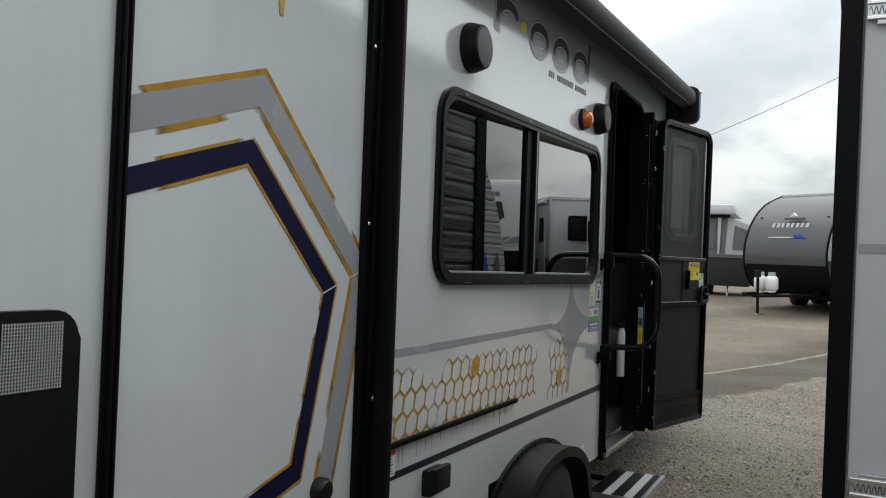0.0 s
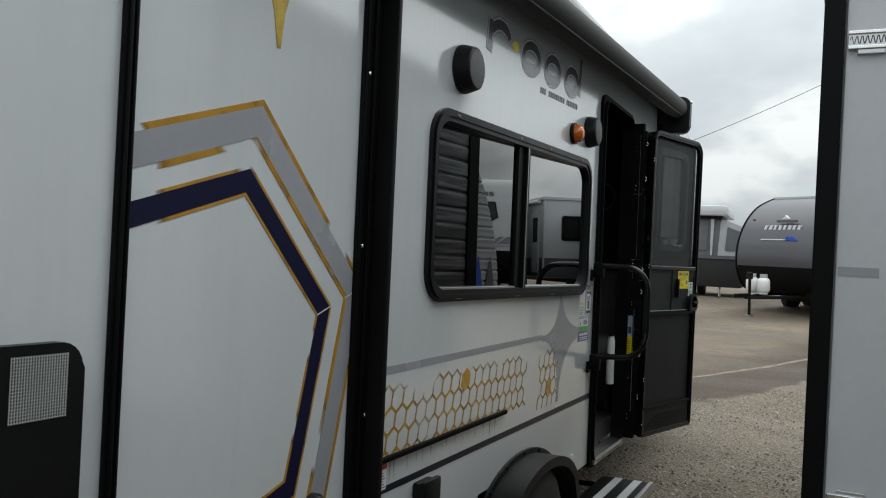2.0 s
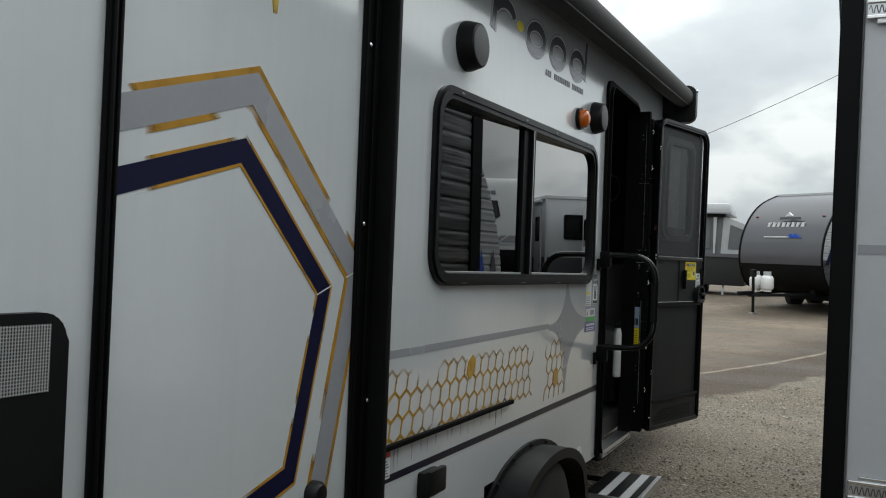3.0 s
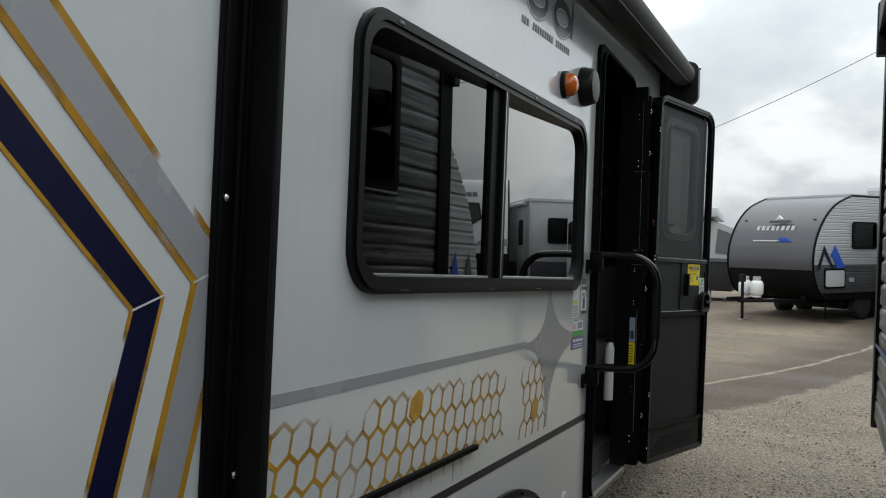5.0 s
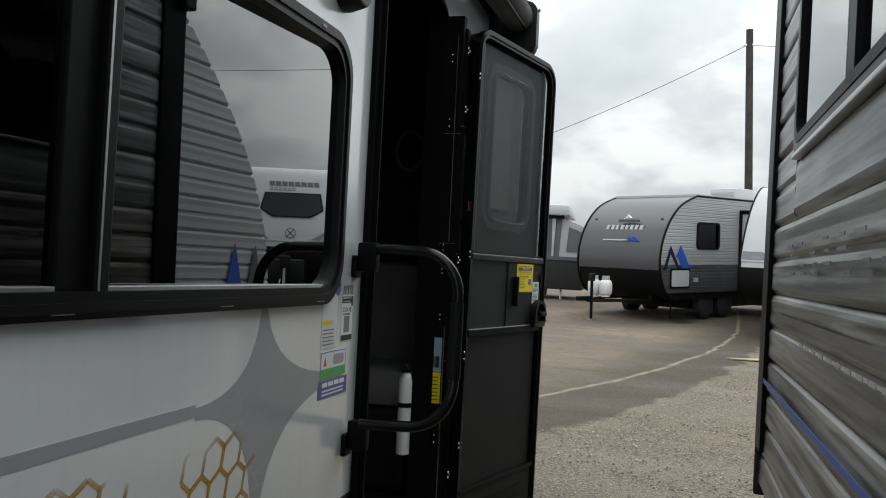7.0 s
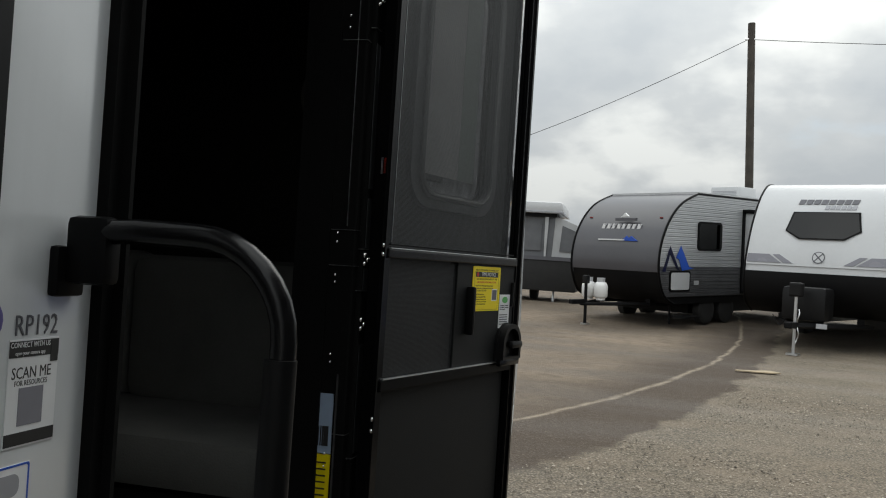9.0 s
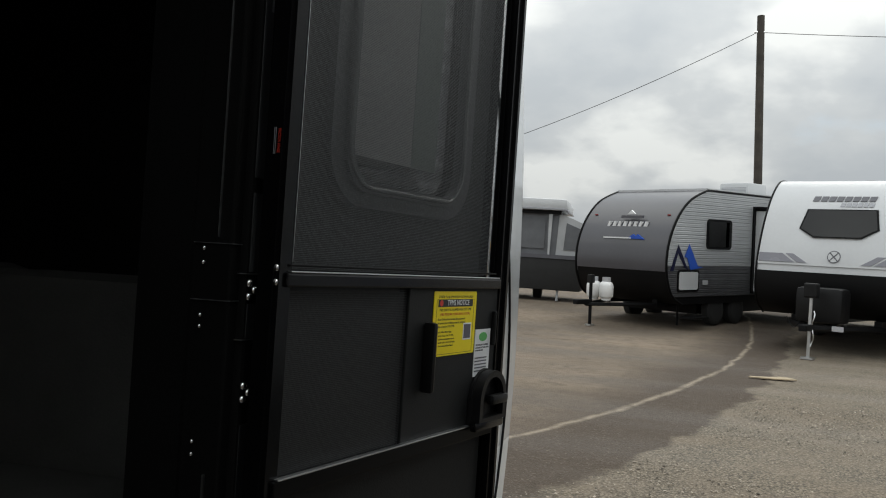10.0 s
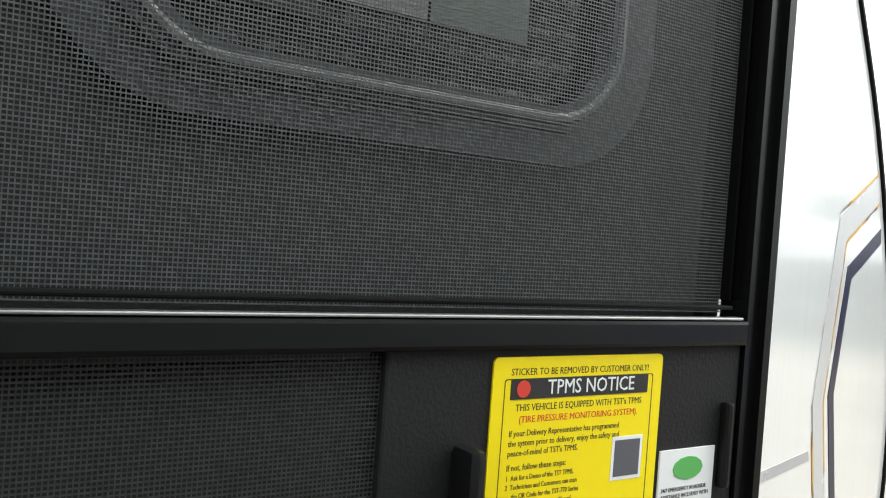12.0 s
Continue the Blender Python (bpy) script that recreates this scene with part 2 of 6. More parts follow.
def streaked_wall(name, colour):
    """Glossy fibreglass wall with faint rain streaks that run down."""
    m = material(name, colour, 0.2, vary=0.03, scale=1.2, grain=25, bump=0.003, spec=0.6, coat=1.0)
    t = m.node_tree
    b = t.nodes["Principled BSDF"]
    src = b.inputs["Base Color"].links[0].from_socket
    co = t.nodes.new("ShaderNodeTexCoord")
    mp = t.nodes.new("ShaderNodeMapping")
    mp.inputs["Scale"].default_value = (1, 22, 0.8)
    nz = t.nodes.new("ShaderNodeTexNoise")
    nz.inputs["Scale"].default_value, nz.inputs["Detail"].default_value = 1.6, 5.0
    rm = t.nodes.new("ShaderNodeMapRange")
    rm.inputs["From Min"].default_value, rm.inputs["From Max"].default_value = 0.5, 0.8
    rm.inputs["To Max"].default_value = 0.09
    mx = t.nodes.new("ShaderNodeMix")
    mx.data_type = "RGBA"
    b.inputs["Coat Roughness"].default_value = 0.1
    b.inputs["Coat IOR"].default_value = 1.8
    mx.inputs["B"].default_value = (colour[0] * 0.6, colour[1] * 0.6, colour[2] * 0.57, 1)
    t.links.new(co.outputs["Object"], mp.inputs["Vector"])
    t.links.new(mp.outputs[0], nz.inputs["Vector"])
    t.links.new(nz.outputs["Fac"], rm.inputs["Value"])
    t.links.new(rm.outputs["Result"], mx.inputs["Factor"])
    t.links.new(src, mx.inputs["A"])
    t.links.new(mx.outputs["Result"], b.inputs["Base Color"])
    return m


WALL = (0.66, 0.685, 0.70)
white_wall = streaked_wall("white_fibreglass", WALL)
grey_wall = material("grey_fibreglass", (0.60, 0.615, 0.63), 0.22, vary=0.04, scale=1.5, grain=30, bump=0.004, coat=0.2)
slide_grey = material("slide_side_grey", (0.55, 0.56, 0.58), 0.4, vary=0.06, scale=2.0, grain=40, bump=0.01)
black_trim = material("black_trim", (0.0045, 0.0045, 0.005), 0.42, vary=0.2, scale=4, grain=80, bump=0.01, spec=0.1)
window_black = material("window_frame_black", (0.006, 0.006, 0.0065), 0.34, vary=0.2, scale=4, grain=80, bump=0.01, spec=0.2)
gloss_black = material("gloss_black_trim", (0.005, 0.005, 0.0055), 0.22, vary=0.2, scale=4, grain=80, bump=0.01, spec=0.3)
frame_black = material("door_frame_black", (0.006, 0.006, 0.006), 0.65, vary=0.2, scale=4, grain=80, bump=0.01, spec=0.06)
black_plastic = material("black_plastic", (0.006, 0.006, 0.0065), 0.42, spec=0.25, vary=0.2, scale=6, grain=300, bump=0.06)
door_grey = material("charcoal_door_skin", (0.0118, 0.0124, 0.0126), 0.6, spec=0.25, vary=0.1, scale=5, grain=350, bump=0.12)
rubber_seal = material("rubber_seal", (0.006, 0.006, 0.0065), 0.5, vary=0.25, scale=5, grain=120, bump=0.03, spec=0.2)
rubber = material("rubber", (0.02, 0.02, 0.02), 0.75, vary=0.25, scale=6, grain=90, bump=0.1)
aluminium = material("aluminium", (0.62, 0.63, 0.64), 0.32, 1.0, vary=0.08, scale=5, grain=120, bump=0.02)
bright_metal = material("bright_metal", (0.8, 0.8, 0.8), 0.18, 1.0, vary=0.05, scale=8, grain=100, bump=0.01)
siding_silver = material("siding_silver", (0.48, 0.49, 0.50), 0.32, 0.35, vary=0.04, scale=2.2, grain=45, bump=0.004, random_tone=0.06)
siding_stained = streaked_siding("siding_stained", (0.06, 0.055, 0.048), (0.50, 0.49, 0.465))
siding_worn = streaked_siding("siding_worn", (0.11, 0.11, 0.11), (0.5, 0.51, 0.52))
siding_dark = material("siding_dark", (0.09, 0.09, 0.095), 0.35, 0.1, vary=0.25, scale=3, grain=45, bump=0.03, random_tone=0.1)
cap_grey = material("cap_grey", (0.064, 0.063, 0.072), 0.3, vary=0.08, scale=1.0, grain=20, bump=0.01, coat=0.3)
cap_black = material("cap_black", (0.007, 0.007, 0.0075), 0.45, vary=0.15, scale=2.0, grain=30, bump=0.01, spec=0.12)
far_white = material("far_white", (0.55, 0.56, 0.57), 0.3, vary=0.05, scale=1.0, grain=20, bump=0.01)
navy = material("navy_ink", (0.005, 0.006, 0.034), 0.3, vary=0.08, bump=0.0, spec=0.3)
stripe_grey = material("stripe_grey", (0.33, 0.335, 0.36), 0.25, vary=0.05, bump=0.0)
pale_grey = material("pale_grey_ink", (0.44, 0.445, 0.46), 0.25, vary=0.05, bump=0.0)
silver_ink = material("silver_ink", (0.6, 0.6, 0.62), 0.3, vary=0.06, bump=0.0)
dark_ink = material("dark_ink", (0.1, 0.1, 0.115), 0.3, vary=0.08, bump=0.0)
blue_ink = material("blue_ink", (0.02, 0.09, 0.5), 0.35, vary=0.1, bump=0.0)
belt_navy = material("belt_navy_ink", (0.013, 0.013, 0.026), 0.35, vary=0.08, bump=0.0, spec=0.25)
arch_black = material("arch_black", (0.006, 0.006, 0.0065), 0.48, vary=0.2, scale=6, grain=200, bump=0.05, spec=0.2)
grille_grey = material("speaker_mesh_grey", (0.09, 0.09, 0.092), 0.5, vary=0.15, scale=8, grain=400, bump=0.2)
gold = material("gold_leaf_ink", (0.62, 0.42, 0.06), 0.3, 0.3, vary=0.25, scale=20, grain=120, bump=0.01)
honey_solid = material("gold_cell_ink", (0.58, 0.32, 0.025), 0.3, vary=0.15, scale=30, bump=0.0)
logo_grey = material("logo_grey_ink", (0.22, 0.22, 0.25), 0.25, vary=0.06, bump=0.0)
logo_foil = material("logo_foil", (0.17, 0.17, 0.195), 0.15, 0.2, vary=0.05, scale=8, bump=0.0)
gold_fade = fading_ink("fading_gold_line", (0.46, 0.24, 0.02), 5.5, 0.47, 0.6)
honey = honeycomb_ink("fading_honeycomb_ink", (0.55, 0.305, 0.03))
amber = material("amber_lens", (0.75, 0.16, 0.01), 0.15, vary=0.2, scale=30, grain=120, bump=0.1, coat=0.5)
sticker_yellow = material("sticker_yellow", (0.85, 0.68, 0.0), 0.4, vary=0.04, bump=0.0)
sticker_white = material("sticker_white", (0.74, 0.75, 0.76), 0.4, vary=0.04, bump=0.0)
sticker_purple = material("sticker_purple", (0.12, 0.1, 0.3), 0.4, vary=0.05, bump=0.0)
sticker_green = material("sticker_green", (0.1, 0.4, 0.1), 0.4, vary=0.05, bump=0.0)
sticker_red = material("sticker_red", (0.6, 0.05, 0.03), 0.4, vary=0.05, bump=0.0)
lamp_red = material("lamp_red", (0.22, 0.02, 0.02), 0.3, vary=0.1, bump=0.0)
sticker_blue = material("sticker_blue", (0.3, 0.38, 0.5), 0.4, vary=0.05, bump=0.0)
print_black = material("print_black", (0.02, 0.02, 0.02), 0.5, vary=0.05, bump=0.0)
tank_white = material("tank_white", (0.8, 0.8, 0.79), 0.3, vary=0.06, scale=4, bump=0.01)
# near black: the unlit cabin's shade is put into its linings' colour
inside_shade = material("interior_shade", (0.014, 0.013, 0.012), 0.6, vary=0.2, scale=2, grain=40, bump=0.03)
cushion = material("grey_cushion", (0.185, 0.185, 0.172), 0.85, vary=0.15, scale=6, grain=220, bump=0.15)
tent_grey = material("tent_canvas_grey", (0.15, 0.155, 0.165), 0.85, vary=0.12, scale=3, grain=80, bump=0.1)
tent_white = material("tent_canvas_white", (0.5, 0.51, 0.52), 0.85, vary=0.1, scale=3, grain=80, bump=0.1)
pole_wood = material("weathered_pole_wood", (0.075, 0.065, 0.055), 0.85, vary=0.3, scale=3, grain=40, bump=0.3)
wet_wood = material("pale_board", (0.45, 0.36, 0.24), 0.8, vary=0.2, scale=8, grain=60, bump=0.2)
window_glass = glass_material("tinted_window_glass", (0.10, 0.11, 0.115))
sliding_glass = glass_material("sliding_window_glass", (0.10, 0.11, 0.115), faces=2.2)
bright_glass = glass_material("mirror_tinted_glass", (0.03, 0.03, 0.03), faces=2.0)
dark_glass = glass_material("dark_window_glass", (0.02, 0.02, 0.02), 0.0, 1.5, 1.0)
screen = screen_material("insect_screen", (0.049, 0.052, 0.054), 0.66, 400.0)
# darker copy of the insect screen, its threads coloured as if in shade
shaded_slide_screen = screen_material("shaded_slide_screen", (0.02, 0.021, 0.022), 0.6, 380.0)
wire_metal = material("galvanised_wire", (0.62, 0.62, 0.61), 0.4, 0.2, vary=0.1, bump=0.0)
surround_grey = material("moulded_surround", (0.018, 0.019, 0.021), 0.3, vary=0.1, scale=6, grain=300, bump=0.05)
# paler than the surround, so the lip's highlight is partly in its colour
bead_highlight = material("glossy_highlight_bead", (0.09, 0.095, 0.095), 0.2, vary=0.1, scale=6, grain=300, bump=0.02)


# ---- shape helpers ----
def part(name, bm, mat, parent=None, label="", smooth=False):
    """One mesh object out of a bmesh, under its thing."""
    me = bpy.data.meshes.new(name)
    bmesh.ops.recalc_face_normals(bm, faces=bm.faces)
    bm.to_mesh(me)
    bm.free()
    me.materials.append(mat)
    if smooth:
        for p in me.polygons:
            p.use_smooth = True
        me.set_sharp_from_angle(angle=radians(40))
    ob = new(name, me)
    ob.parent = parent
    if label:
        ob["label"] = label
    return ob


def box(a, b, bev=0.0, bm=None, segs=2):
    bm2 = bmesh.new()
    bmesh.ops.create_cube(bm2, size=1.0)
    for v in bm2.verts:
        v.co = Vector([(p + q) / 2 + (q - p) * c for p, q, c in zip(a, b, v.co)])
    if bev:
        bmesh.ops.bevel(bm2, geom=list(bm2.edges), offset=bev, segments=segs, affect="EDGES", profile=0.6)
    return joined(bm, bm2)


def joined(bm, bm2):
    if bm is None:
        return bm2
    me = bpy.data.meshes.new("tmp")
    bm2.to_mesh(me)
    bm2.free()
    bm.from_mesh(me)
    bpy.data.meshes.remove(me)
    return bm


def lift(p, a, axis):
    """A flat point (u, v) raised to a on an axis: x takes (y, z), y takes (x, z), z takes (x, y)."""
    return {"x": (a, p[0], p[1]), "y": (p[0], a, p[1]), "z": (p[0], p[1], a)}[axis]


def prism(pts, a0, a1, axis="x", bm=None, bev=0.0):
    """A flat outline pushed from a0 to a1 along an axis."""
    bm2 = bmesh.new()
    lo = [bm2.verts.new(lift(p, a0, axis)) for p in pts]
    hi = [bm2.verts.new(lift(p, a1, axis)) for p in pts]
    bm2.faces.new(lo)
    bm2.faces.new(hi)
    n = len(pts)
    for i in range(n):
        bm2.faces.new((lo[i], lo[(i + 1) % n], hi[(i + 1) % n], hi[i]))
    if bev:
        bmesh.ops.bevel(bm2, geom=list(bm2.edges), offset=bev, segments=2, affect="EDGES")
    return joined(bm, bm2)


def ring(outer, inner, a0, a1, axis="x", bm=None):
    """A frame between two outlines with the same number of points."""
    bm2 = bmesh.new()
    rows = [[bm2.verts.new(lift(p, a, axis)) for p in loop] for loop, a in ((outer, a0), (outer, a1), (inner, a1), (inner, a0))]
    n = len(outer)
    for k in range(4):
        for i in range(n):
            bm2.faces.new((rows[k][i], rows[k][(i + 1) % n], rows[(k + 1) % 4][(i + 1) % n], rows[(k + 1) % 4][i]))
    return joined(bm, bm2)


def rrect(u0, v0, u1, v1, r, n=6):
    pts = []
    for cu, cv, a0 in ((u1 - r, v1 - r, 0), (u0 + r, v1 - r, 90), (u0 + r, v0 + r, 180), (u1 - r, v0 + r, 270)):
        for i in range(n + 1):
            a = radians(a0 + 90 * i / n)
            pts.append((cu + r * math.cos(a), cv + r * math.sin(a)))
    return pts


def tube(path, r, sides=12, bm=None, close=False, taper=None):
    """A round bar along a path of points."""
    bm2 = bmesh.new()
    pts = [Vector(p) for p in path]
    rings = []
    n = len(pts)
    up = None
    for i, p in enumerate(pts):
        d = (pts[min(i + 1, n - 1)] - pts[max(i - 1, 0)]).normalized()
        if up is None:
            up = d.orthogonal().normalized()
        up = (up - d * up.dot(d)).normalized()
        side = d.cross(up)
        rad = r if taper is None else r + (taper - r) * i / (n - 1)
        rings.append([bm2.verts.new(p + rad * (math.cos(2 * math.pi * k / sides) * up + math.sin(2 * math.pi * k / sides) * side)) for k in range(sides)])
    for a, b in zip(rings, rings[1:]):
        for k in range(sides):
            bm2.faces.new((a[k], a[(k + 1) % sides], b[(k + 1) % sides], b[k]))
    bm2.faces.new(rings[0])
    bm2.faces.new(rings[-1])
    return joined(bm, bm2)


def lathe(profile, centre, axis="x", sides=32, bm=None):
    """Turns (along, radius) pairs round an axis through centre."""
    bm2 = bmesh.new()
    rings = []
    for a, r in profile:
        row = []
        for k in range(sides):
            t = 2 * math.pi * k / sides
            u, v = r * math.cos(t), r * math.sin(t)
            off = {"x": (a, u, v), "y": (u, a, v), "z": (u, v, a)}[axis]
            row.append(bm2.verts.new(Vector(centre) + Vector(off)))
        rings.append(row)
    for a, b in zip(rings, rings[1:]):
        for k in range(sides):
            bm2.faces.new((a[k], a[(k + 1) % sides], b[(k + 1) % sides], b[k]))
    bm2.faces.new(rings[0])
    bm2.faces.new(rings[-1])
    return joined(bm, bm2)


def band(line, lo, hi, a0, a1, axis="x", bm=None):
    """A strip along a flat line, between the offsets lo and hi to its side."""
    def off(d):
        res = []
        for i, p in enumerate(line):
            p = Vector(p)
            dirs = []
            if i > 0:
                dirs.append((p - Vector(line[i - 1])).normalized())
            if i < len(line) - 1:
                dirs.append((Vector(line[i + 1]) - p).normalized())
            nrm = sum((Vector((-q.y, q.x)) for q in dirs), Vector((0, 0))).normalized()
            k = 1.0 / max(0.4, nrm.dot(Vector((-dirs[0].y, dirs[0].x))))
            res.append(tuple(p + nrm * d * k))
        return res
    return prism(off(lo) + off(hi)[::-1], a0, a1, axis, bm)


def thing(name, m, label, category, kind="", group=""):
    ob = new(name)
    ob.empty_display_size = 0.2
    ob.matrix_world = m
    return tagged(ob, label, category, group, kind)


def words(name, text, size, m, mat, parent, align="CENTER", stretch=1.0, depth=0.0006):
    """Raised lettering turned into a mesh."""
    cu = bpy.data.curves.new(name, "FONT")
    cu.body, cu.size, cu.align_x, cu.align_y, cu.extrude, cu.resolution_u = text, size, align, "CENTER", depth, 2
    tmp = bpy.data.objects.new("tmp", cu)
    scene.collection.objects.link(tmp)
    me = bpy.data.meshes.new_from_object(tmp.evaluated_get(bpy.context.evaluated_depsgraph_get()))
    bpy.data.objects.remove(tmp)
    bpy.data.curves.remove(cu)
    me.materials.append(mat)
    ob = new(name, me)
    ob.parent = parent
    ob.matrix_local = m @ Matrix.Diagonal((stretch, 1, 1, 1))
    return ob


# lettering that stands on a wall whose outside is +x and that runs towards +y
def on_wall(x, y, z):
    return pose(x, y, z, 90, 0, 90)

# ---- ground ----
def rise(y):
    """The lot lies level by the near trailers and climbs gently beyond them."""
    t = min(max((y - 6.0) / 2.0, 0.0), 1.0)
    return 0.017 * max(0.0, min(y, 45.0) - 7.0) * t + 0.05 * min(max(y - 22.6, 0.0), 3.6)


def earth_material():
    m = material("gravel_and_dirt", (0.27, 0.21, 0.15), 0.9, vary=0.3, scale=0.35, grain=14, bump=0.0)
    t = m.node_tree
    b = t.nodes["Principled BSDF"]
    src = b.inputs["Base Color"].links[0].from_socket
    co = t.nodes.new("ShaderNodeTexCoord")
    sep = t.nodes.new("ShaderNodeSeparateXYZ")
    t.links.new(co.outputs["Object"], sep.inputs[0])

    def noise_at(scale, detail=5.0, rough=0.55):
        n = t.nodes.new("ShaderNodeTexNoise")
        n.inputs["Scale"].default_value, n.inputs["Detail"].default_value, n.inputs["Roughness"].default_value = scale, detail, rough
        t.links.new(co.outputs["Object"], n.inputs["Vector"])
        return n.outputs["Fac"]

    def math_node(op, a, b2):
        n = t.nodes.new("ShaderNodeMath")
        n.operation = op
        for i, v in enumerate((a, b2)):
            if isinstance(v, float):
                n.inputs[i].default_value = v
            else:
                t.links.new(v, n.inputs[i])
        return n.outputs[0]

    def mixed(fac, a, b2):
        n = t.nodes.new("ShaderNodeMix")
        n.data_type = "RGBA"
        t.links.new(fac, n.inputs["Factor"])
        t.links.new(a, n.inputs["A"])
        if isinstance(b2, tuple):
            n.inputs["B"].default_value = (*b2, 1)
        else:
            t.links.new(b2, n.inputs["B"])
        return n.outputs["Result"]

    def ranged(v, lo, hi, a=0.0, b2=1.0):
        n = t.nodes.new("ShaderNodeMapRange")
        n.inputs["From Min"].default_value, n.inputs["From Max"].default_value = lo, hi
        n.inputs["To Min"].default_value, n.inputs["To Max"].default_value = a, b2
        t.links.new(v, n.inputs["Value"])
        return n.outputs["Result"]

    vor = t.nodes.new("ShaderNodeTexVoronoi")
    vor.inputs["Scale"].default_value = 58.0
    t.links.new(co.outputs["Object"], vor.inputs["Vector"])
    stones = t.nodes.new("ShaderNodeValToRGB")
    stones.color_ramp.elements[0].color = (0.10, 0.082, 0.06, 1)
    stones.color_ramp.elements[1].color = (0.365, 0.305, 0.225, 1)
    bw = t.nodes.new("ShaderNodeRGBToBW")
    t.links.new(vor.outputs["Color"], bw.inputs[0])
    t.links.new(bw.outputs[0], stones.inputs["Fac"])
    dark_gap = ranged(vor.outputs["Distance"], 0.25, 0.7, 1.0, 0.45)
    sc = t.nodes.new("ShaderNodeVectorMath")
    sc.operation = "SCALE"
    t.links.new(stones.outputs["Color"], sc.inputs[0])
    t.links.new(dark_gap, sc.inputs["Scale"])
    gravel = mixed(ranged(noise_at(1.6), 0.4, 0.7, 0.0, 0.5), sc.outputs[0], (0.24, 0.19, 0.138))
    # a packed dirt track curves away across the lot; the rest is gravel
    far = math_node("MAXIMUM", math_node("SUBTRACT", sep.outputs["Y"], 8.7), 0.0)
    edge = math_node("ADD", math_node("MULTIPLY", math_node("SQRT", far, 0.0), 1.02), -2.35)
    inside = math_node("SUBTRACT", edge, sep.outputs["X"])
    wob = math_node("ADD", inside, math_node("MULTIPLY", math_node("SUBTRACT", noise_at(1.1, 8.0), 0.5), 0.9))
    dirt_share = ranged(wob, -0.05, 0.05)
    mp = t.nodes.new("ShaderNodeMapping")
    mp.inputs["Scale"].default_value = (0.22, 1.0, 1.0)
    mp.inputs["Rotation"].default_value = (0, 0, radians(-20))
    t.links.new(co.outputs["Object"], mp.inputs["Vector"])
    streak = t.nodes.new("ShaderNodeTexNoise")
    streak.inputs["Scale"].default_value, streak.inputs["Detail"].default_value = 0.9, 6.0
    t.links.new(mp.outputs[0], streak.inputs["Vector"])
    dirt = mixed(ranged(streak.outputs["Fac"], 0.48, 0.68), src, (0.13, 0.10, 0.072))
    near_damp = ranged(wob, 0.9, 1.9, 0.95, 0.05)
    dirt = mixed(near_damp, dirt, (0.062, 0.044, 0.03))
    dirt = mixed(ranged(noise_at(7.0, 9.0, 0.7), 0.48, 0.62, 0.0, 0.5), dirt, (0.085, 0.063, 0.045))
    dirt = mixed(ranged(noise_at(26.0, 6.0), 0.56, 0.68, 0.0, 0.25), dirt, (0.26, 0.21, 0.16))
    dirt = mixed(ranged(noise_at(3.2, 8.0, 0.65), 0.52, 0.68, 0.0, 0.45), dirt, (0.075, 0.055, 0.038))
    dirt = mixed(ranged(noise_at(75.0, 4.0, 0.7), 0.5, 0.64, 0.0, 0.5), dirt, (0.06, 0.046, 0.032))
    dirt = mixed(ranged(noise_at(48.0, 3.0, 0.6), 0.6, 0.7, 0.0, 0.4), dirt, (0.34, 0.285, 0.22))
    away = math_node("SUBTRACT", sep.outputs["Y"], 18.5)
    rut_line = math_node("ADD", math_node("MULTIPLY", math_node("MULTIPLY", away, away), 0.0075), 0.67)
    rut_wob = math_node("MULTIPLY", math_node("SUBTRACT", noise_at(1.7, 6.0), 0.5), 0.2)
    rut = math_node("ABSOLUTE", math_node("SUBTRACT", math_node("ADD", inside, rut_wob), rut_line), 0.0)
    dirt = mixed(math_node("MULTIPLY", ranged(rut, 0.0, 0.06, 0.8, 0.0), ranged(noise_at(3.0, 7.0), 0.28, 0.52)), dirt, (0.36, 0.30, 0.225))
    t.links.new(mixed(dirt_share, gravel, dirt), b.inputs["Base Color"])
    t.links.new(ranged(streak.outputs["Fac"], 0.4, 0.65, 0.95, 0.7), b.inputs["Roughness"])
    bp = t.nodes.new("ShaderNodeBump")
    bp.inputs["Strength"].default_value, bp.inputs["Distance"].default_value = 0.8, 0.02
    hgt = math_node("ADD", vor.outputs["Distance"], math_node("ADD", noise_at(9.0), math_node("MULTIPLY", noise_at(2.2), 2.0)))
    t.links.new(hgt, bp.inputs["Height"])
    t.links.new(bp.outputs["Normal"], b.inputs["Normal"])
    return m


earth = earth_material()


def build_ground():
    bm = bmesh.new()
    xs = [-1500, -300, -80, -40] + [-20 + 1.0 * i for i in range(41)] + [40, 80, 300, 1500]
    ys = [-1500, -300, -60, -20, -8] + [-4 + 0.5 * i for i in range(100)] + [60, 100, 300, 2000]
    rows = []
    for y in ys:
        row = []
        for x in xs:
            z = rise(y)
            if -15 < x < 15 and -4 < y < 40:
                z += 0.03 * (noise.noise(Vector((x * 0.5, y * 0.5, 0))) - 0.1) * min(1.0, max(0.0, (y - 5) / 4))
            row.append(bm.verts.new((x, y, z)))
        rows.append(row)
    for a, b in zip(rows, rows[1:]):
        for i in range(len(xs) - 1):
            bm.faces.new((a[i], a[i + 1], b[i + 1], b[i]))
    ob = part("ground", bm, earth, smooth=True)
    tagged(ob, "lot of pale gravel and damp brown packed dirt", "ground", kind="structure")


build_ground()

# ---- the white trailer with the open door ----
# its own axes: x out of the wall that the path runs along, y towards the nose, z up
TRAILER = pose(-1.086, -0.0296, 0.0241, -0.453, -0.648, 2.008)
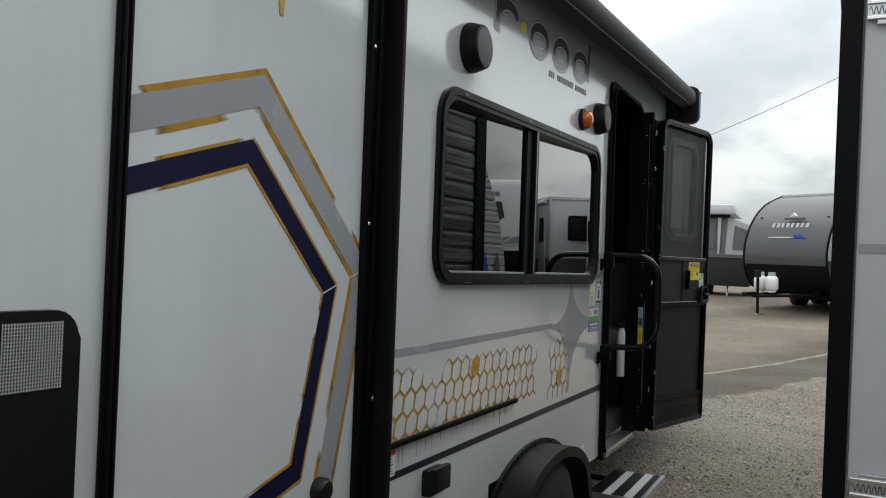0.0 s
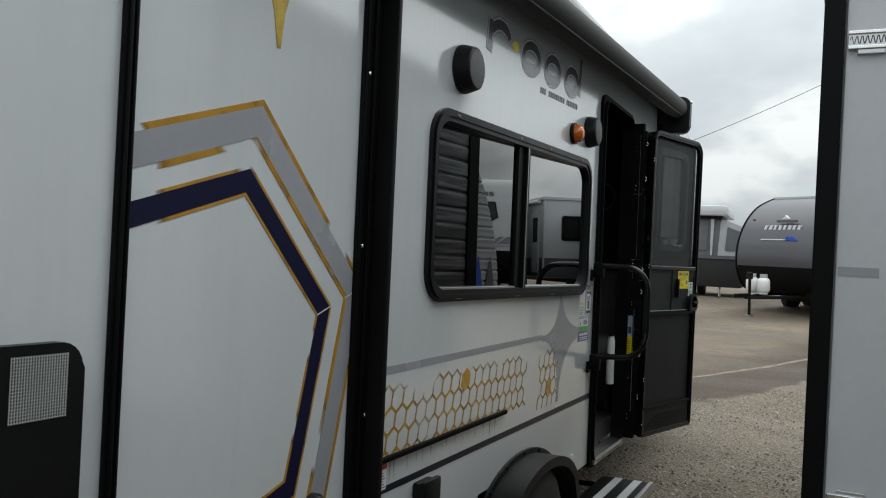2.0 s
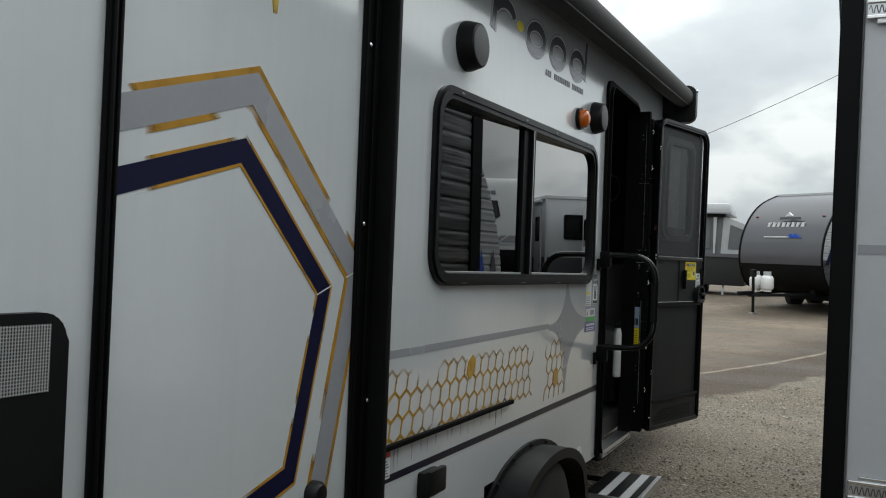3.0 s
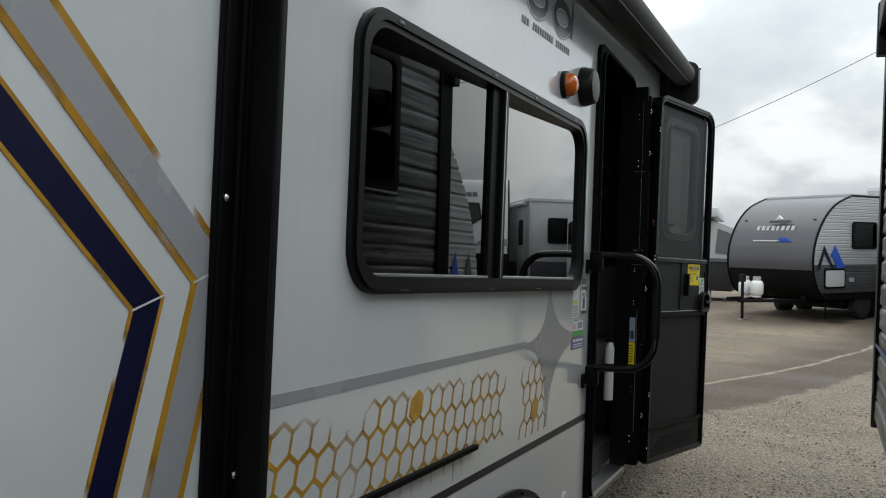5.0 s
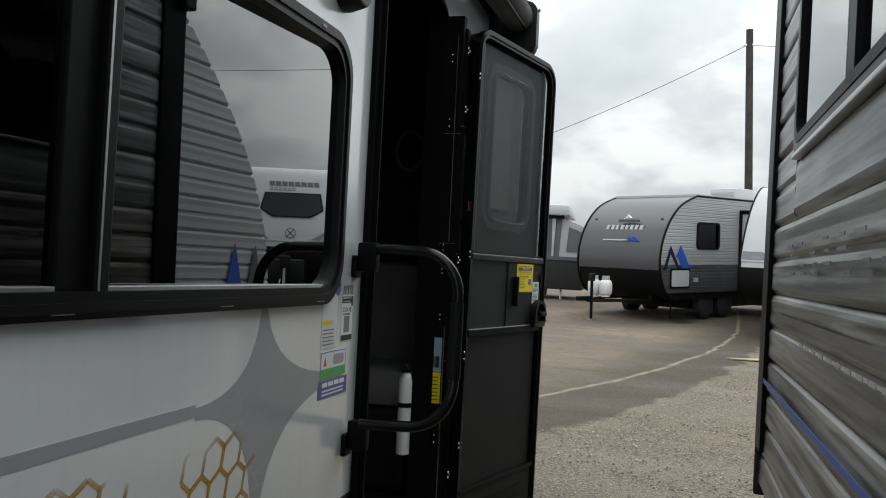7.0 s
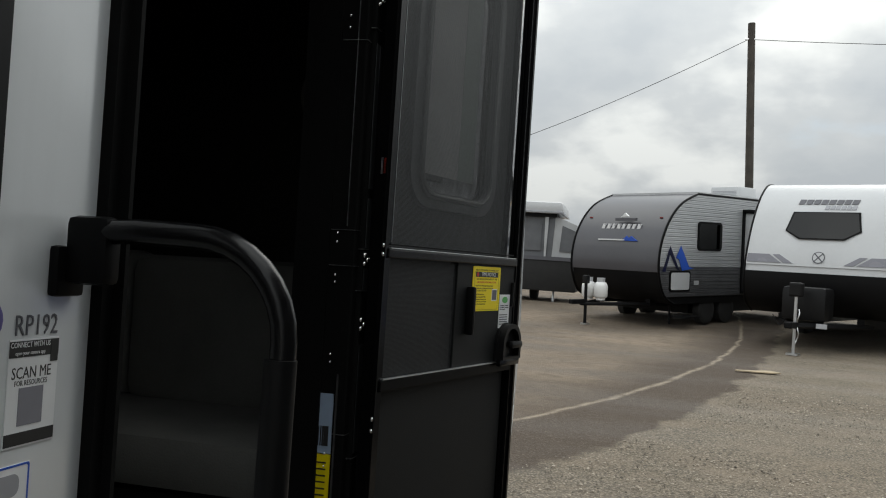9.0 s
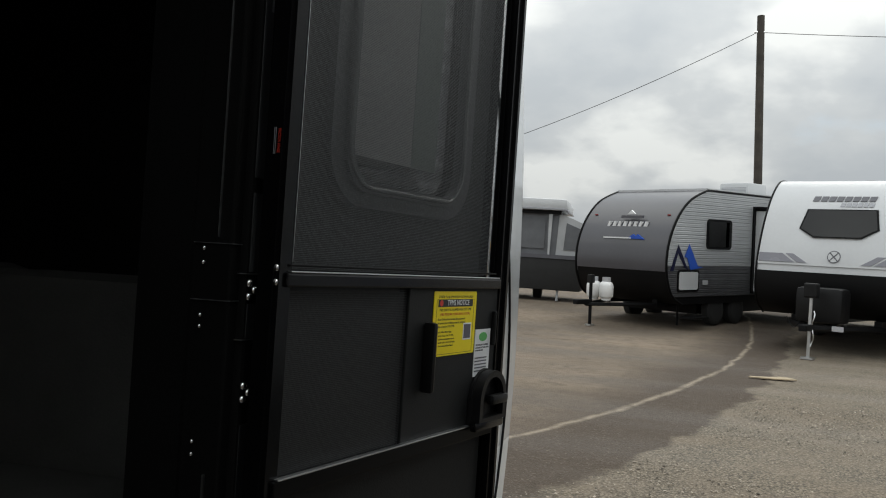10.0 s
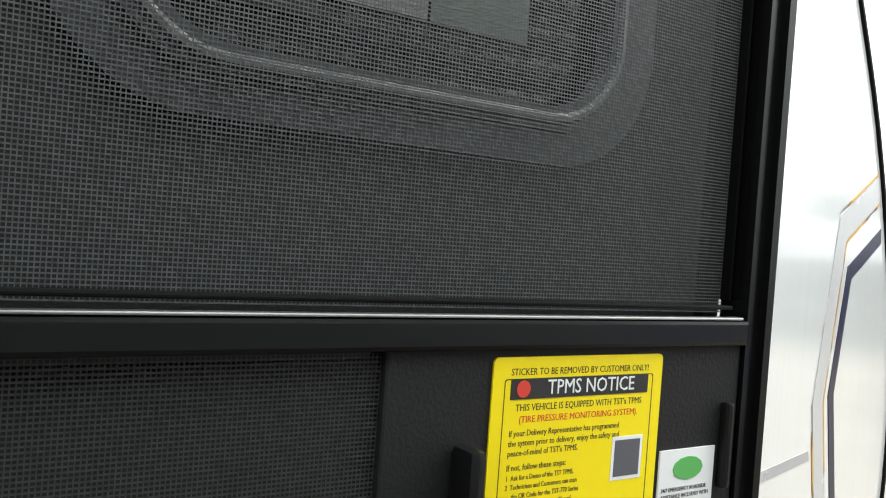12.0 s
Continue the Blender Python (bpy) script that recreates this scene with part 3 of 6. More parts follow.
rv = thing("travel_trailer", TRAILER, "white fibreglass travel trailer with gold honeycomb graphics and open door", "travel trailer")

WIN = (2.235, 1.36, 3.99, 1.955)
DOOR = (4.222, 0.44, 4.88, 2.335)
REAR, NOSE, SILL, TOP, DEEP = -1.6, 6.3, 0.44, 2.62, -2.3


def nose_curve(knots=((6.3, 2.62), (6.62, 2.44), (6.91, 2.15), (7.16, 1.86), (7.36, 1.5), (7.46, 1.15), (7.42, 0.8), (7.26, 0.44)), n=24):
    """The rounded nose as (y, z), from the roof down to the sill."""
    pts = []
    for i in range(n + 1):
        f = i / n * (len(knots) - 1)
        k = min(int(f), len(knots) - 2)
        p = [Vector(knots[min(max(k + j, 0), len(knots) - 1)]) for j in (-1, 0, 1, 2)]
        u = f - k
        pts.append(tuple(0.5 * (2 * p[1] + (p[2] - p[0]) * u + (2 * p[0] - 5 * p[1] + 4 * p[2] - p[3]) * u * u + (3 * p[1] - p[0] - 3 * p[2] + p[3]) * u ** 3)))
    return pts


def sheet(ys, zs, solid, x0, x1):
    """A wall sheet on a lattice of edges, with openings where solid(y, z) is false."""
    bm = bmesh.new()
    vs = {}

    def v(i, j, k):
        if (i, j, k) not in vs:
            vs[i, j, k] = bm.verts.new(((x0, x1)[k], ys[i], zs[j]))
        return vs[i, j, k]

    cell = {(i, j): solid((ys[i] + ys[i + 1]) / 2, (zs[j] + zs[j + 1]) / 2) for i in range(len(ys) - 1) for j in range(len(zs) - 1)}
    for (i, j), on in cell.items():
        if not on:
            continue
        for k in (0, 1):
            bm.faces.new((v(i, j, k), v(i + 1, j, k), v(i + 1, j + 1, k), v(i, j + 1, k)))
        for di, dj, p, q in ((-1, 0, (i, j), (i, j + 1)), (1, 0, (i + 1, j), (i + 1, j + 1)), (0, -1, (i, j), (i + 1, j)), (0, 1, (i, j + 1), (i + 1, j + 1))):
            if not cell.get((i + di, j + dj)):
                bm.faces.new((v(*p, 0), v(*q, 0), v(*q, 1), v(*p, 1)))
    return bm


def fit_opening(bm):
    """Lets the wall's opening follow the window's head and sill."""
    for v in bm.verts:
        share = min(max((WIN[2] - v.co.y) / (WIN[2] - WIN[0]), 0.0), 1.0)
        if abs(v.co.z - WIN[3]) < 1e-4:
            v.co.z -= 0.05 * share
        elif abs(v.co.z - WIN[1]) < 1e-4:
            v.co.z -= 0.006
    return bm


def build_shell():
    t = 0.045

    def solid(y, z):
        return not (WIN[0] < y < WIN[2] and WIN[1] < z < WIN[3]) and not (DOOR[0] - 0.01 < y < DOOR[2] + 0.01 and z < DOOR[3] + 0.01) and not (2.72 < y < 3.56 and z < 0.62)

    ys = [REAR, WIN[0], 2.72, 3.56, WIN[2], DOOR[0] - 0.01, DOOR[2] + 0.01, NOSE]
    bm = sheet(ys, [0.775, WIN[1], WIN[3], DOOR[3] + 0.01, TOP], solid, -t, 0)
    trim_line = nose_curve()
    curve = nose_curve([(6.3, 2.62), (7.0, 2.58), (7.4, 2.4), (7.57, 2.05), (7.64, 1.6), (7.66, 1.1), (7.6, 0.75), (7.48, 0.44)])
    upper, lower = [p for p in curve if p[1] > 0.775], [p for p in curve if p[1] <= 0.775]
    cut = (upper[-1][0] - 0.01, 0.775)
    part("side_wall", fit_opening(bm), white_wall, rv)
    part("side_wall_nose", prism([(NOSE, 0.775)] + [(NOSE, TOP)] + upper[1:] + [cut], -t, 0), white_wall, rv)
    part("lower_side_wall", sheet([REAR, 2.72, 3.56, DOOR[0] - 0.01], [SILL, 0.62, 0.775], solid, -t, 0), grey_wall, rv, "light grey lower wall skirt")
    part("lower_side_wall", sheet([DOOR[2] + 0.01, NOSE], [SILL, 0.775], solid, -t, 0), grey_wall, rv, "light grey lower wall skirt")
    part("lower_wall_nose", prism([(NOSE, SILL), (NOSE, 0.775), cut] + lower, -t, 0), grey_wall, rv)
    part("far_wall", box((DEEP, REAR, SILL), (DEEP + t, NOSE, TOP)), white_wall, rv)
    part("rear_wall", box((DEEP + t, REAR, SILL), (-t, REAR + t, TOP)), white_wall, rv)
    part("far_wall_nose", prism([(NOSE, SILL)] + curve, DEEP, DEEP + t), white_wall, rv)
    inner = [(y - 0.04, z - 0.02) for y, z in curve]
    part("nose_cap", prism(curve + inner[::-1], DEEP, -0.002), white_wall, rv, "rounded white nose cap", True)
    part("nose_trim", tube([(0.001, y, z) for y, z in trim_line], 0.008, 8), black_trim, rv, "black edge trim round the nose", True)
    part("nose_partition", box((DEEP + t, NOSE - t, 0.58), (-t, NOSE, TOP - 0.03)), inside_shade, rv)
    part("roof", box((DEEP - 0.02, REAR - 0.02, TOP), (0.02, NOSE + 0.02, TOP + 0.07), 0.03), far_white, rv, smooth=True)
    part("floor_deck", box((DEEP + t, REAR + t, 0.48), (-t, NOSE - t, 0.58)), inside_shade, rv)
    part("inner_lining", box((DEEP + t + 0.005, REAR + t, 0.58), (DEEP + t + 0.03, NOSE - t, TOP)), inside_shade, rv)
    part("ceiling_lining", box((DEEP + t + 0.03, REAR + t, TOP - 0.03), (-t, NOSE - t, TOP - 0.003)), inside_shade, rv)
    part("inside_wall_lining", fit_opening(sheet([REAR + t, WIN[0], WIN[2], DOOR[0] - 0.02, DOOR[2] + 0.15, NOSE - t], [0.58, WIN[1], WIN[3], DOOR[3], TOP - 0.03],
                                     lambda y, z: not (WIN[0] < y < WIN[2] and WIN[1] < z < WIN[3]) and not (DOOR[0] - 0.01 < y < DOOR[2] + 0.1), -t - 0.025, -t - 0.002)), inside_shade, rv)
    # slim frame under the body
    for x in (-0.75, -1.7):
        part("chassis_rail", box((x, REAR, 0.36), (x + 0.08, NOSE, 0.478)), cap_black, rv, "black steel chassis rail")


def build_slide_flanges():
    # the closed slide-out's edge trims
    f = part("slide_out_flange", box((0.0, 1.79, 0.42), (0.012, 1.925, TOP), 0.004), black_trim, rv, "broad ribbed black flange")
    part("seal_ridge", box((0.008, 1.868, 0.42), (0.064, 1.885, TOP), 0.004), rubber_seal, f, "tall black rubber seal")
    for y, w, h in ((1.793, 0.008, 0.017), (1.826, 0.01, 0.022), (1.846, 0.007, 0.017), (1.898, 0.012, 0.02), (1.915, 0.006, 0.016)):
        part("rib", box((0.008, y, 0.42), (h, y + w, TOP), 0.003), black_trim, f)
    for y, z in ((1.806, 1.480), (1.856, 1.034), (1.81, 0.60), (1.806, 1.93)):
        part("screw", lathe([(0.0, 0.0065), (0.003, 0.0065), (0.005, 0.004), (0.006, 0.0015)], (0.016, y, z), "x", 12), bright_metal, f)
    f = part("slide_out_flange", box((0.0, 0.988, 0.42), (0.012, 1.02, TOP), 0.004), black_trim, rv, "narrow ribbed black flange")
    part("rib", box((0.01, 0.993, 0.42), (0.018, 1.001, TOP), 0.003), black_trim, f)
    part("rib", box((0.01, 1.008, 0.42), (0.016, 1.015, TOP), 0.003), black_trim, f)


def build_hexagon_print():
    x = 0.0015
    outer = [(1.0, 1.645), (1.388, 1.768), (1.838, 1.37), (1.655, 0.69), (1.5, 0.45), (1.0, 0.30)]
    mid_navy = [(1.0, 1.498), (1.350, 1.602), (1.664, 1.316), (1.553, 0.905), (1.0, 0.763)]
    part("grey_chevron", band(outer, -0.062, 0.0, 0, x), stripe_grey, rv, "grey printed chevron")
    part("navy_hexagon", band(mid_navy, -0.023, 0.023, 0, x), navy, rv, "dark navy printed hexagon")
    bm = None
    for line, lo, hi in ((outer, 0.0, 0.013), (outer, -0.075, -0.062)):
        bm = band(line, lo, hi, 0.0004, x, bm=bm)
    part("gold_outline", bm, gold_fade, rv, "thin fading gold outline")
    bm = None
    for line, lo, hi in ((mid_navy, 0.0235, 0.030), (mid_navy, -0.030, -0.0235)):
        bm = band(line, lo, hi, 0.0004, x, bm=bm)
    part("gold_outline", bm, gold_fade, rv, "thin fading gold outline")
    for p, q in (((1.634, 1.306), (1.696, 1.327)), ((1.757, 1.345), (1.79, 1.357))):
        part("print_joint", band([p, q], -0.0015, 0.0015, 0, 0.0022), white_wall, rv)
    # gold four-pointed star above
    pts = []
    for i in range(4):
        a = radians(-88 + 90 * i)
        tip = (1.43 + 0.155 * math.cos(a), 2.06 + 0.155 * math.sin(a))
        pts.append((tip[0] + 0.006 * math.sin(a), tip[1] - 0.006 * math.cos(a)))
        pts.append((tip[0] - 0.006 * math.sin(a), tip[1] + 0.006 * math.cos(a)))
        for f, r in ((0.25, 0.075), (0.5, 0.05), (0.75, 0.075)):
            b = a + radians(90 * f)
            if f == 0.5:
                pts.append((1.43 + r * math.cos(b), 2.06 + r * math.sin(b)))
            else:
                side = 0.25 if f < 0.5 else 0.75
                c = a if f < 0.5 else a + radians(90)
                off = 0.02 if f < 0.5 else -0.02
                pts.append((1.43 + r * math.cos(c) - off * math.sin(c), 2.06 + r * math.sin(c) + off * math.cos(c)))
    part("gold_star", prism(pts, 0, x), gold, rv, "brushed gold four-pointed star")


def star_outline(cy, cz, up, down, left, right, w, waist):
    """A four-pointed star with concave sides."""
    tips = [(0, up), (right, 0), (0, -down), (-left, 0)]
    pts = []
    for i in range(4):
        a, b = tips[i], tips[(i + 1) % 4]
        ua, ub = (math.copysign(1, a[0]) if a[0] else 0, math.copysign(1, a[1]) if a[1] else 0), (math.copysign(1, b[0]) if b[0] else 0, math.copysign(1, b[1]) if b[1] else 0)
        p0 = (a[0] + ub[0] * w, a[1] + ub[1] * w)
        p3 = (b[0] + ua[0] * w, b[1] + ua[1] * w)
        k = ((ua[0] + ub[0]) * w * waist, (ua[1] + ub[1]) * w * waist)
        for j in range(11):
            s = j / 10
            q = [(1 - s) ** 2 * u + 2 * s * (1 - s) * v + s * s * r for u, v, r in zip(p0, k, p3)]
            pts.append((cy + q[0], cz + q[1]))
    return pts


def build_honeycomb():
    """A slanting lattice of hexagons in two fields; each row down moves half a cell on and leans back a little."""
    w, lw, pitch, lean = 0.0675, 0.0098, 0.0615, 0.22
    side = pitch / 1.5

    def centre(i, r, shift):
        z = 1.05 - pitch * r
        return 2.041 + w * (i - 0.5) + w / 2 * r + shift, z

    def slanted(p):
        return p[0] + lean * (p[1] - 1.05), p[1] - 0.012 * min(max(p[0] - 2.6, 0.0), 1.0)

    def corners(c, grow=1.0):
        return [(c[0] + grow * w / 2 * u, c[1] + grow * side * v) for u, v in ((0, 1), (-1, 0.5), (-1, -0.5), (0, -1), (1, -0.5), (1, 0.5))]

    def wanted(y, z, right):
        if right:
            return 3.335 < y < 3.625 and 0.83 < z < 1.095
        low = 0.862 if y < 2.97 else 0.845
        return 1.94 < y < 3.2 and low < z < 1.118

    for right, shift in ((False, 0.0), (True, 0.028)):
        bm, seen = None, set()
        for r in range(-2, 5):
            for i in range(-4, 27):
                pts = corners(centre(i, r, shift))
                for k in range(6):
                    p, q = pts[k], pts[(k + 1) % 6]
                    key = tuple(sorted(((round(p[0], 2), round(p[1], 2)), (round(q[0], 2), round(q[1], 2)))))
                    p2, q2 = slanted(p), slanted(q)
                    if key in seen or not (wanted(*p2, right) and wanted(*q2, right)):
                        continue
                    seen.add(key)
                    bm = band([p2, q2], -lw / 2 * (0.7 + 0.5 * random.random()), lw / 2, 0.0004, 0.0007, bm=bm)
        tagged(part("honeycomb_print", bm, honey, rv, "fading golden honeycomb print"), kind="stuff")
    for i, r, shift in ((8, 0, 0.018), (21, 2, 0.028)):
        hexa = [slanted(p) for p in corners(centre(i, r, shift), 0.96)]
        part("filled_cell", prism(hexa, 0, 0.002), honey_solid, rv, "solid gold honeycomb cell")


def build_stripes():
    x = 0.0009
    bm = prism([(1.93, 1.123), (3.38, 1.132), (3.38, 1.154), (1.93, 1.146)], 0, x)
    part("grey_stripe", bm, stripe_grey, rv)
    part("grey_star", prism(star_outline(3.63, 1.136, 0.215, 0.30, 0.25, 0.46, 0.011, 1.5), 0, 0.0005), stripe_grey, rv, "pale grey four-pointed star print")
    part("dark_stripe", prism([(1.93, 0.788), (4.19, 0.779), (4.19, 0.807), (1.93, 0.808)], 0, x), belt_navy, rv, "dark belt stripe")
    part("dark_stripe", prism([(4.93, 0.776), (7.3, 0.776), (7.3, 0.803), (4.93, 0.803)], 0, x), belt_navy, rv, "dark belt stripe")


def build_side_fittings():
    # long drip channel with dirt runs under it
    bm = box((0, 1.93, 0.878), (0.015, 2.95, 0.893), 0.003)
    part("drip_channel", bm, frame_black, rv, "long black drip channel")
    bm = None
    for i in range(16):
        y = 1.96 + 0.06 * i + random.uniform(-0.02, 0.02)
        l = random.uniform(0.02, 0.06)
        bm = prism([(y, 0.872), (y + random.uniform(0.004, 0.012), 0.872), (y + 0.004, 0.872 - l)], 0.0006, 0.001, bm=bm)
    tagged(part("dirt_run", bm, stripe_grey, rv, "grey dirt runs below the channel"), kind="stuff")
    # hinged outlet cover
    o = part("outlet_cover", box((0, 2.19, 0.70), (0.032, 2.295, 0.78), 0.01), black_plastic, rv, "black weatherproof outlet cover", True)
    part("lid", box((0.028, 2.186, 0.712), (0.048, 2.299, 0.786), 0.008), black_plastic, o, smooth=True)
    # warning sticker by the flange
    s = part("sticker", box((0.0, 1.955, 0.80), (0.0025, 2.02, 0.874)), sticker_white, rv, "white paper sticker")
    part("sticker_band", box((0.0025, 1.955, 0.858), (0.003, 2.02, 0.874)), sticker_red, s)
    for i in range(6):
        part("print_line", box((0.0025, 1.96, 0.806 + 0.008 * i), (0.0029, 2.014 - 0.006 * (i % 3), 0.809 + 0.008 * i)), dark_ink, s)
    # refrigerator vent
    v = part("fridge_vent", prism(rrect(0.435, 0.62, 0.928, 1.293, 0.045), 0, 0.022, bev=0.004), black_plastic, rv, "black refrigerator vent panel", True)
    bm = None
    for i in range(22):
        y = 0.790 + i * 0.102 / 21
        bm = box((0.022, y - 0.0006, 1.174), (0.0234, y + 0.0006, 1.276), bm=bm)
    for i in range(20):
        z = 1.176 + i * 0.098 / 19
        bm = box((0.0228, 0.789, z - 0.0006), (0.0242, 0.893, z + 0.0006), bm=bm)
    part("wire_grille", bm, wire_metal, v, "square-woven bright wire grille")
    # round cap at the bottom of the slide-out
    part("round_cap", lathe([(0, 0.03), (0.02, 0.03), (0.03, 0.022), (0.032, 0.005)], (0.0, 1.645, 0.845), "x", 24), black_plastic, rv, smooth=True)
    # flush inlet beside the wheel
    il = part("water_inlet", lathe([(0.0, 0.034), (0.004, 0.034), (0.006, 0.03), (0.006, 0.026)], (0.0, 3.908, 0.51), "x", 24), silver_ink, rv, "small round grey inlet cap", True)
    part("inlet_plug", lathe([(0.0, 0.026), (0.004, 0.025), (0.005, 0.003)], (0.0, 3.908, 0.51), "x", 20), pale_grey, il)
    # marker lamp
    m = part("marker_lamp", prism([(3.71 + 0.055 * math.cos(a), 2.075 + 0.05 * math.sin(a)) for a in [2 * math.pi * k / 24 for k in range(24)]], 0, 0.016), black_plastic, rv, "amber side marker lamp")
    part("lens", lathe([(0, 0.043), (0.018, 0.041), (0.03, 0.032), (0.036, 0.018), (0.037, 0.004)], (0.016, 3.71, 2.075), "x", 28), amber, m, "ribbed amber lens", True)
    # loudspeakers
    for y, z, r in ((2.425, 2.083, 0.08), (3.965, 2.122, 0.077)):
        sp = part("loudspeaker", lathe([(0, r * 0.98), (0.005, r), (0.016, r * 0.99), (0.042, r * 0.9), (0.052, r * 0.86), (0.055, r * 0.8), (0.054, r * 0.74)], (0, y, z), "x", 40), black_plastic, rv, "black round outdoor loudspeaker", True)
        part("grille", lathe([(0.05, r * 0.79), (0.056, r * 0.77), (0.06, r * 0.5), (0.061, 0.004)], (0, y, z), "x", 40), grille_grey, sp, "grey mesh grille", True)


def build_logo():
    # plain rounded shapes in the maker's colours
    x = 0.0016
    tilt = 0.048

    def skew(pts):
        return [(y + 0.14 * (z - 2.2), z + tilt * (y - 2.62)) for y, z in pts]

    def strip(pts, w, mat, dx, label=""):
        part("logo_shape", band(skew(pts), -w / 2, w / 2, 0, dx), mat, rv, label)

    def arc(cy, cz, ry, rz, a0, a1, n=18):
        return [(cy + ry * math.cos(radians(a0 + (a1 - a0) * i / n)), cz + rz * math.sin(radians(a0 + (a1 - a0) * i / n))) for i in range(n + 1)]

    def loop(cy, cz, w, mat, dx, label):
        outer, inner = [[(cy + (0.094 + g) * math.cos(math.pi * k / 18), cz + (0.05 + g) * math.sin(math.pi * k / 18)) for k in range(36)] for g in (w / 2, -w / 2)]
        part("logo_ring", ring(skew(outer), skew(inner), 0, dx), mat, rv, label)

    for w, mat, dx, label in ((0.06, stripe_grey, 0.0006, "grey logo outline"), (0.048, silver_ink, 0.0011, "silver logo outline"), (0.036, logo_foil, x, "mirror grey foil logo shape")):
        for ln in ([(2.645, 2.2), (2.645, 2.315)], arc(2.745, 2.265, 0.09, 0.05, 165, 15), [(3.775, 2.21), (3.775, 2.385)]):
            strip(ln, w, mat, dx, label)
        for cy in (3.085, 3.365, 3.65):
            loop(cy, 2.258, w, mat, dx, label)
    part("logo_dot", prism(skew([(2.90 + 0.034 * math.cos(a), 2.268 + 0.02 * math.sin(a)) for a in [2 * math.pi * k / 16 for k in range(16)]]), 0, x), sticker_yellow, rv, "small yellow logo dot")
    for y0, y1 in ((3.22, 3.30), (3.33, 3.56), (3.59, 3.78)):
        bm = None
        y = y0
        while y < y1 - 0.01:
            z = 2.168 + 0.05 * (y - 3.22)
            bm = prism([(y, z), (y + 0.015, z + 0.001), (y + 0.018, z + 0.026), (y + 0.003, z + 0.025)], 0, x, bm=bm)
            y += 0.026
        part("logo_line", bm, dark_ink, rv, "small dark unreadable lettering")


def head_drop(bm):
    """The window's head runs lower towards the tail of the trailer."""
    y0, z0, y1, z1 = WIN
    for v in bm.verts:
        up = min(max((v.co.z - z0) / (z1 - z0), -0.1), 1.1)
        v.co.z -= 0.05 * up * min(max((y1 - v.co.y) / (y1 - y0), 0.0), 1.05) + 0.006 * (1 - up)
    return bm


def sash_pane(ya, yb, x):
    """A pane that leans inward a little towards its rear end."""
    y0, z0, y1, z1 = WIN
    bm = prism(rrect(ya, z0 + 0.004, yb, z1 - 0.008, 0.08, 8), x - 0.005, x)
    for v in bm.verts:
        v.co.x -= (yb - v.co.y) * math.tan(radians(2.4))
    return head_drop(bm)


def build_window():
    y0, z0, y1, z1 = WIN
    outer, inner = rrect(y0 - 0.03, z0 - 0.035, y1 + 0.03, z1 + 0.03, 0.11, 8), rrect(y0 + 0.012, z0 + 0.006, y1 - 0.012, z1 - 0.012, 0.085, 8)
    bm = ring(outer, inner, -0.06, 0.014)
    ring(rrect(y0 - 0.02, z0 - 0.025, y1 + 0.02, z1 + 0.02, 0.10, 8), rrect(y0 - 0.004, z0 - 0.01, y1 + 0.004, z1 + 0.004, 0.095, 8), 0.014, 0.02, bm=bm)
    fr = part("window_frame", head_drop(bm), window_black, rv, "black rounded window frame", True)
    for y in (2.42, 2.98, 3.42, 3.86):
        part("weep_slot", head_drop(box((0.014, y, z0 - 0.024), (0.0175, y + 0.045, z0 - 0.012), 0.002)), black_plastic, fr)
        part("slot_lip", head_drop(box((0.014, y, z0 - 0.0265), (0.0185, y + 0.045, z0 - 0.0245))), aluminium, fr)
    for y in (2.36, 2.95, 3.32, 3.80):
        part("clip", head_drop(box((0.014, y, z1 + 0.008), (0.022, y + 0.026, z1 + 0.017), 0.002)), dark_ink, fr)
    part("meeting_rail", head_drop(box((-0.05, 3.005, z0 + 0.006), (-0.002, 3.072, z1 - 0.012), 0.003)), black_trim, rv, "black upright rail between panes")
    part("meeting_post", head_drop(box((-0.03, 3.074, z0 - 0.004), (0.012, 3.104, z1), 0.004)), window_black, rv, "slim black window post")
    part("meeting_strip", head_drop(box((0.012, 3.076, z0 + 0.002), (0.0132, 3.081, z1 - 0.01))), aluminium, rv)
    for ya, yb in ((y0 + 0.05, 3.0), (3.105, y1 - 0.05)):
        part("sill_strip", head_drop(box((-0.02, ya, z0 + 0.006), (0.004, yb, z0 + 0.013), 0.001)), aluminium, rv, "bright aluminium glazing strip")
    g = part("pane", sash_pane(y0 + 0.008, 3.03, -0.013), sliding_glass, rv, "dark tinted sliding pane")
    g.visible_shadow = False
    g = part("pane", sash_pane(3.08, y1 - 0.008, -0.005), window_glass, rv, "dark tinted fixed pane")
    g.visible_shadow = False


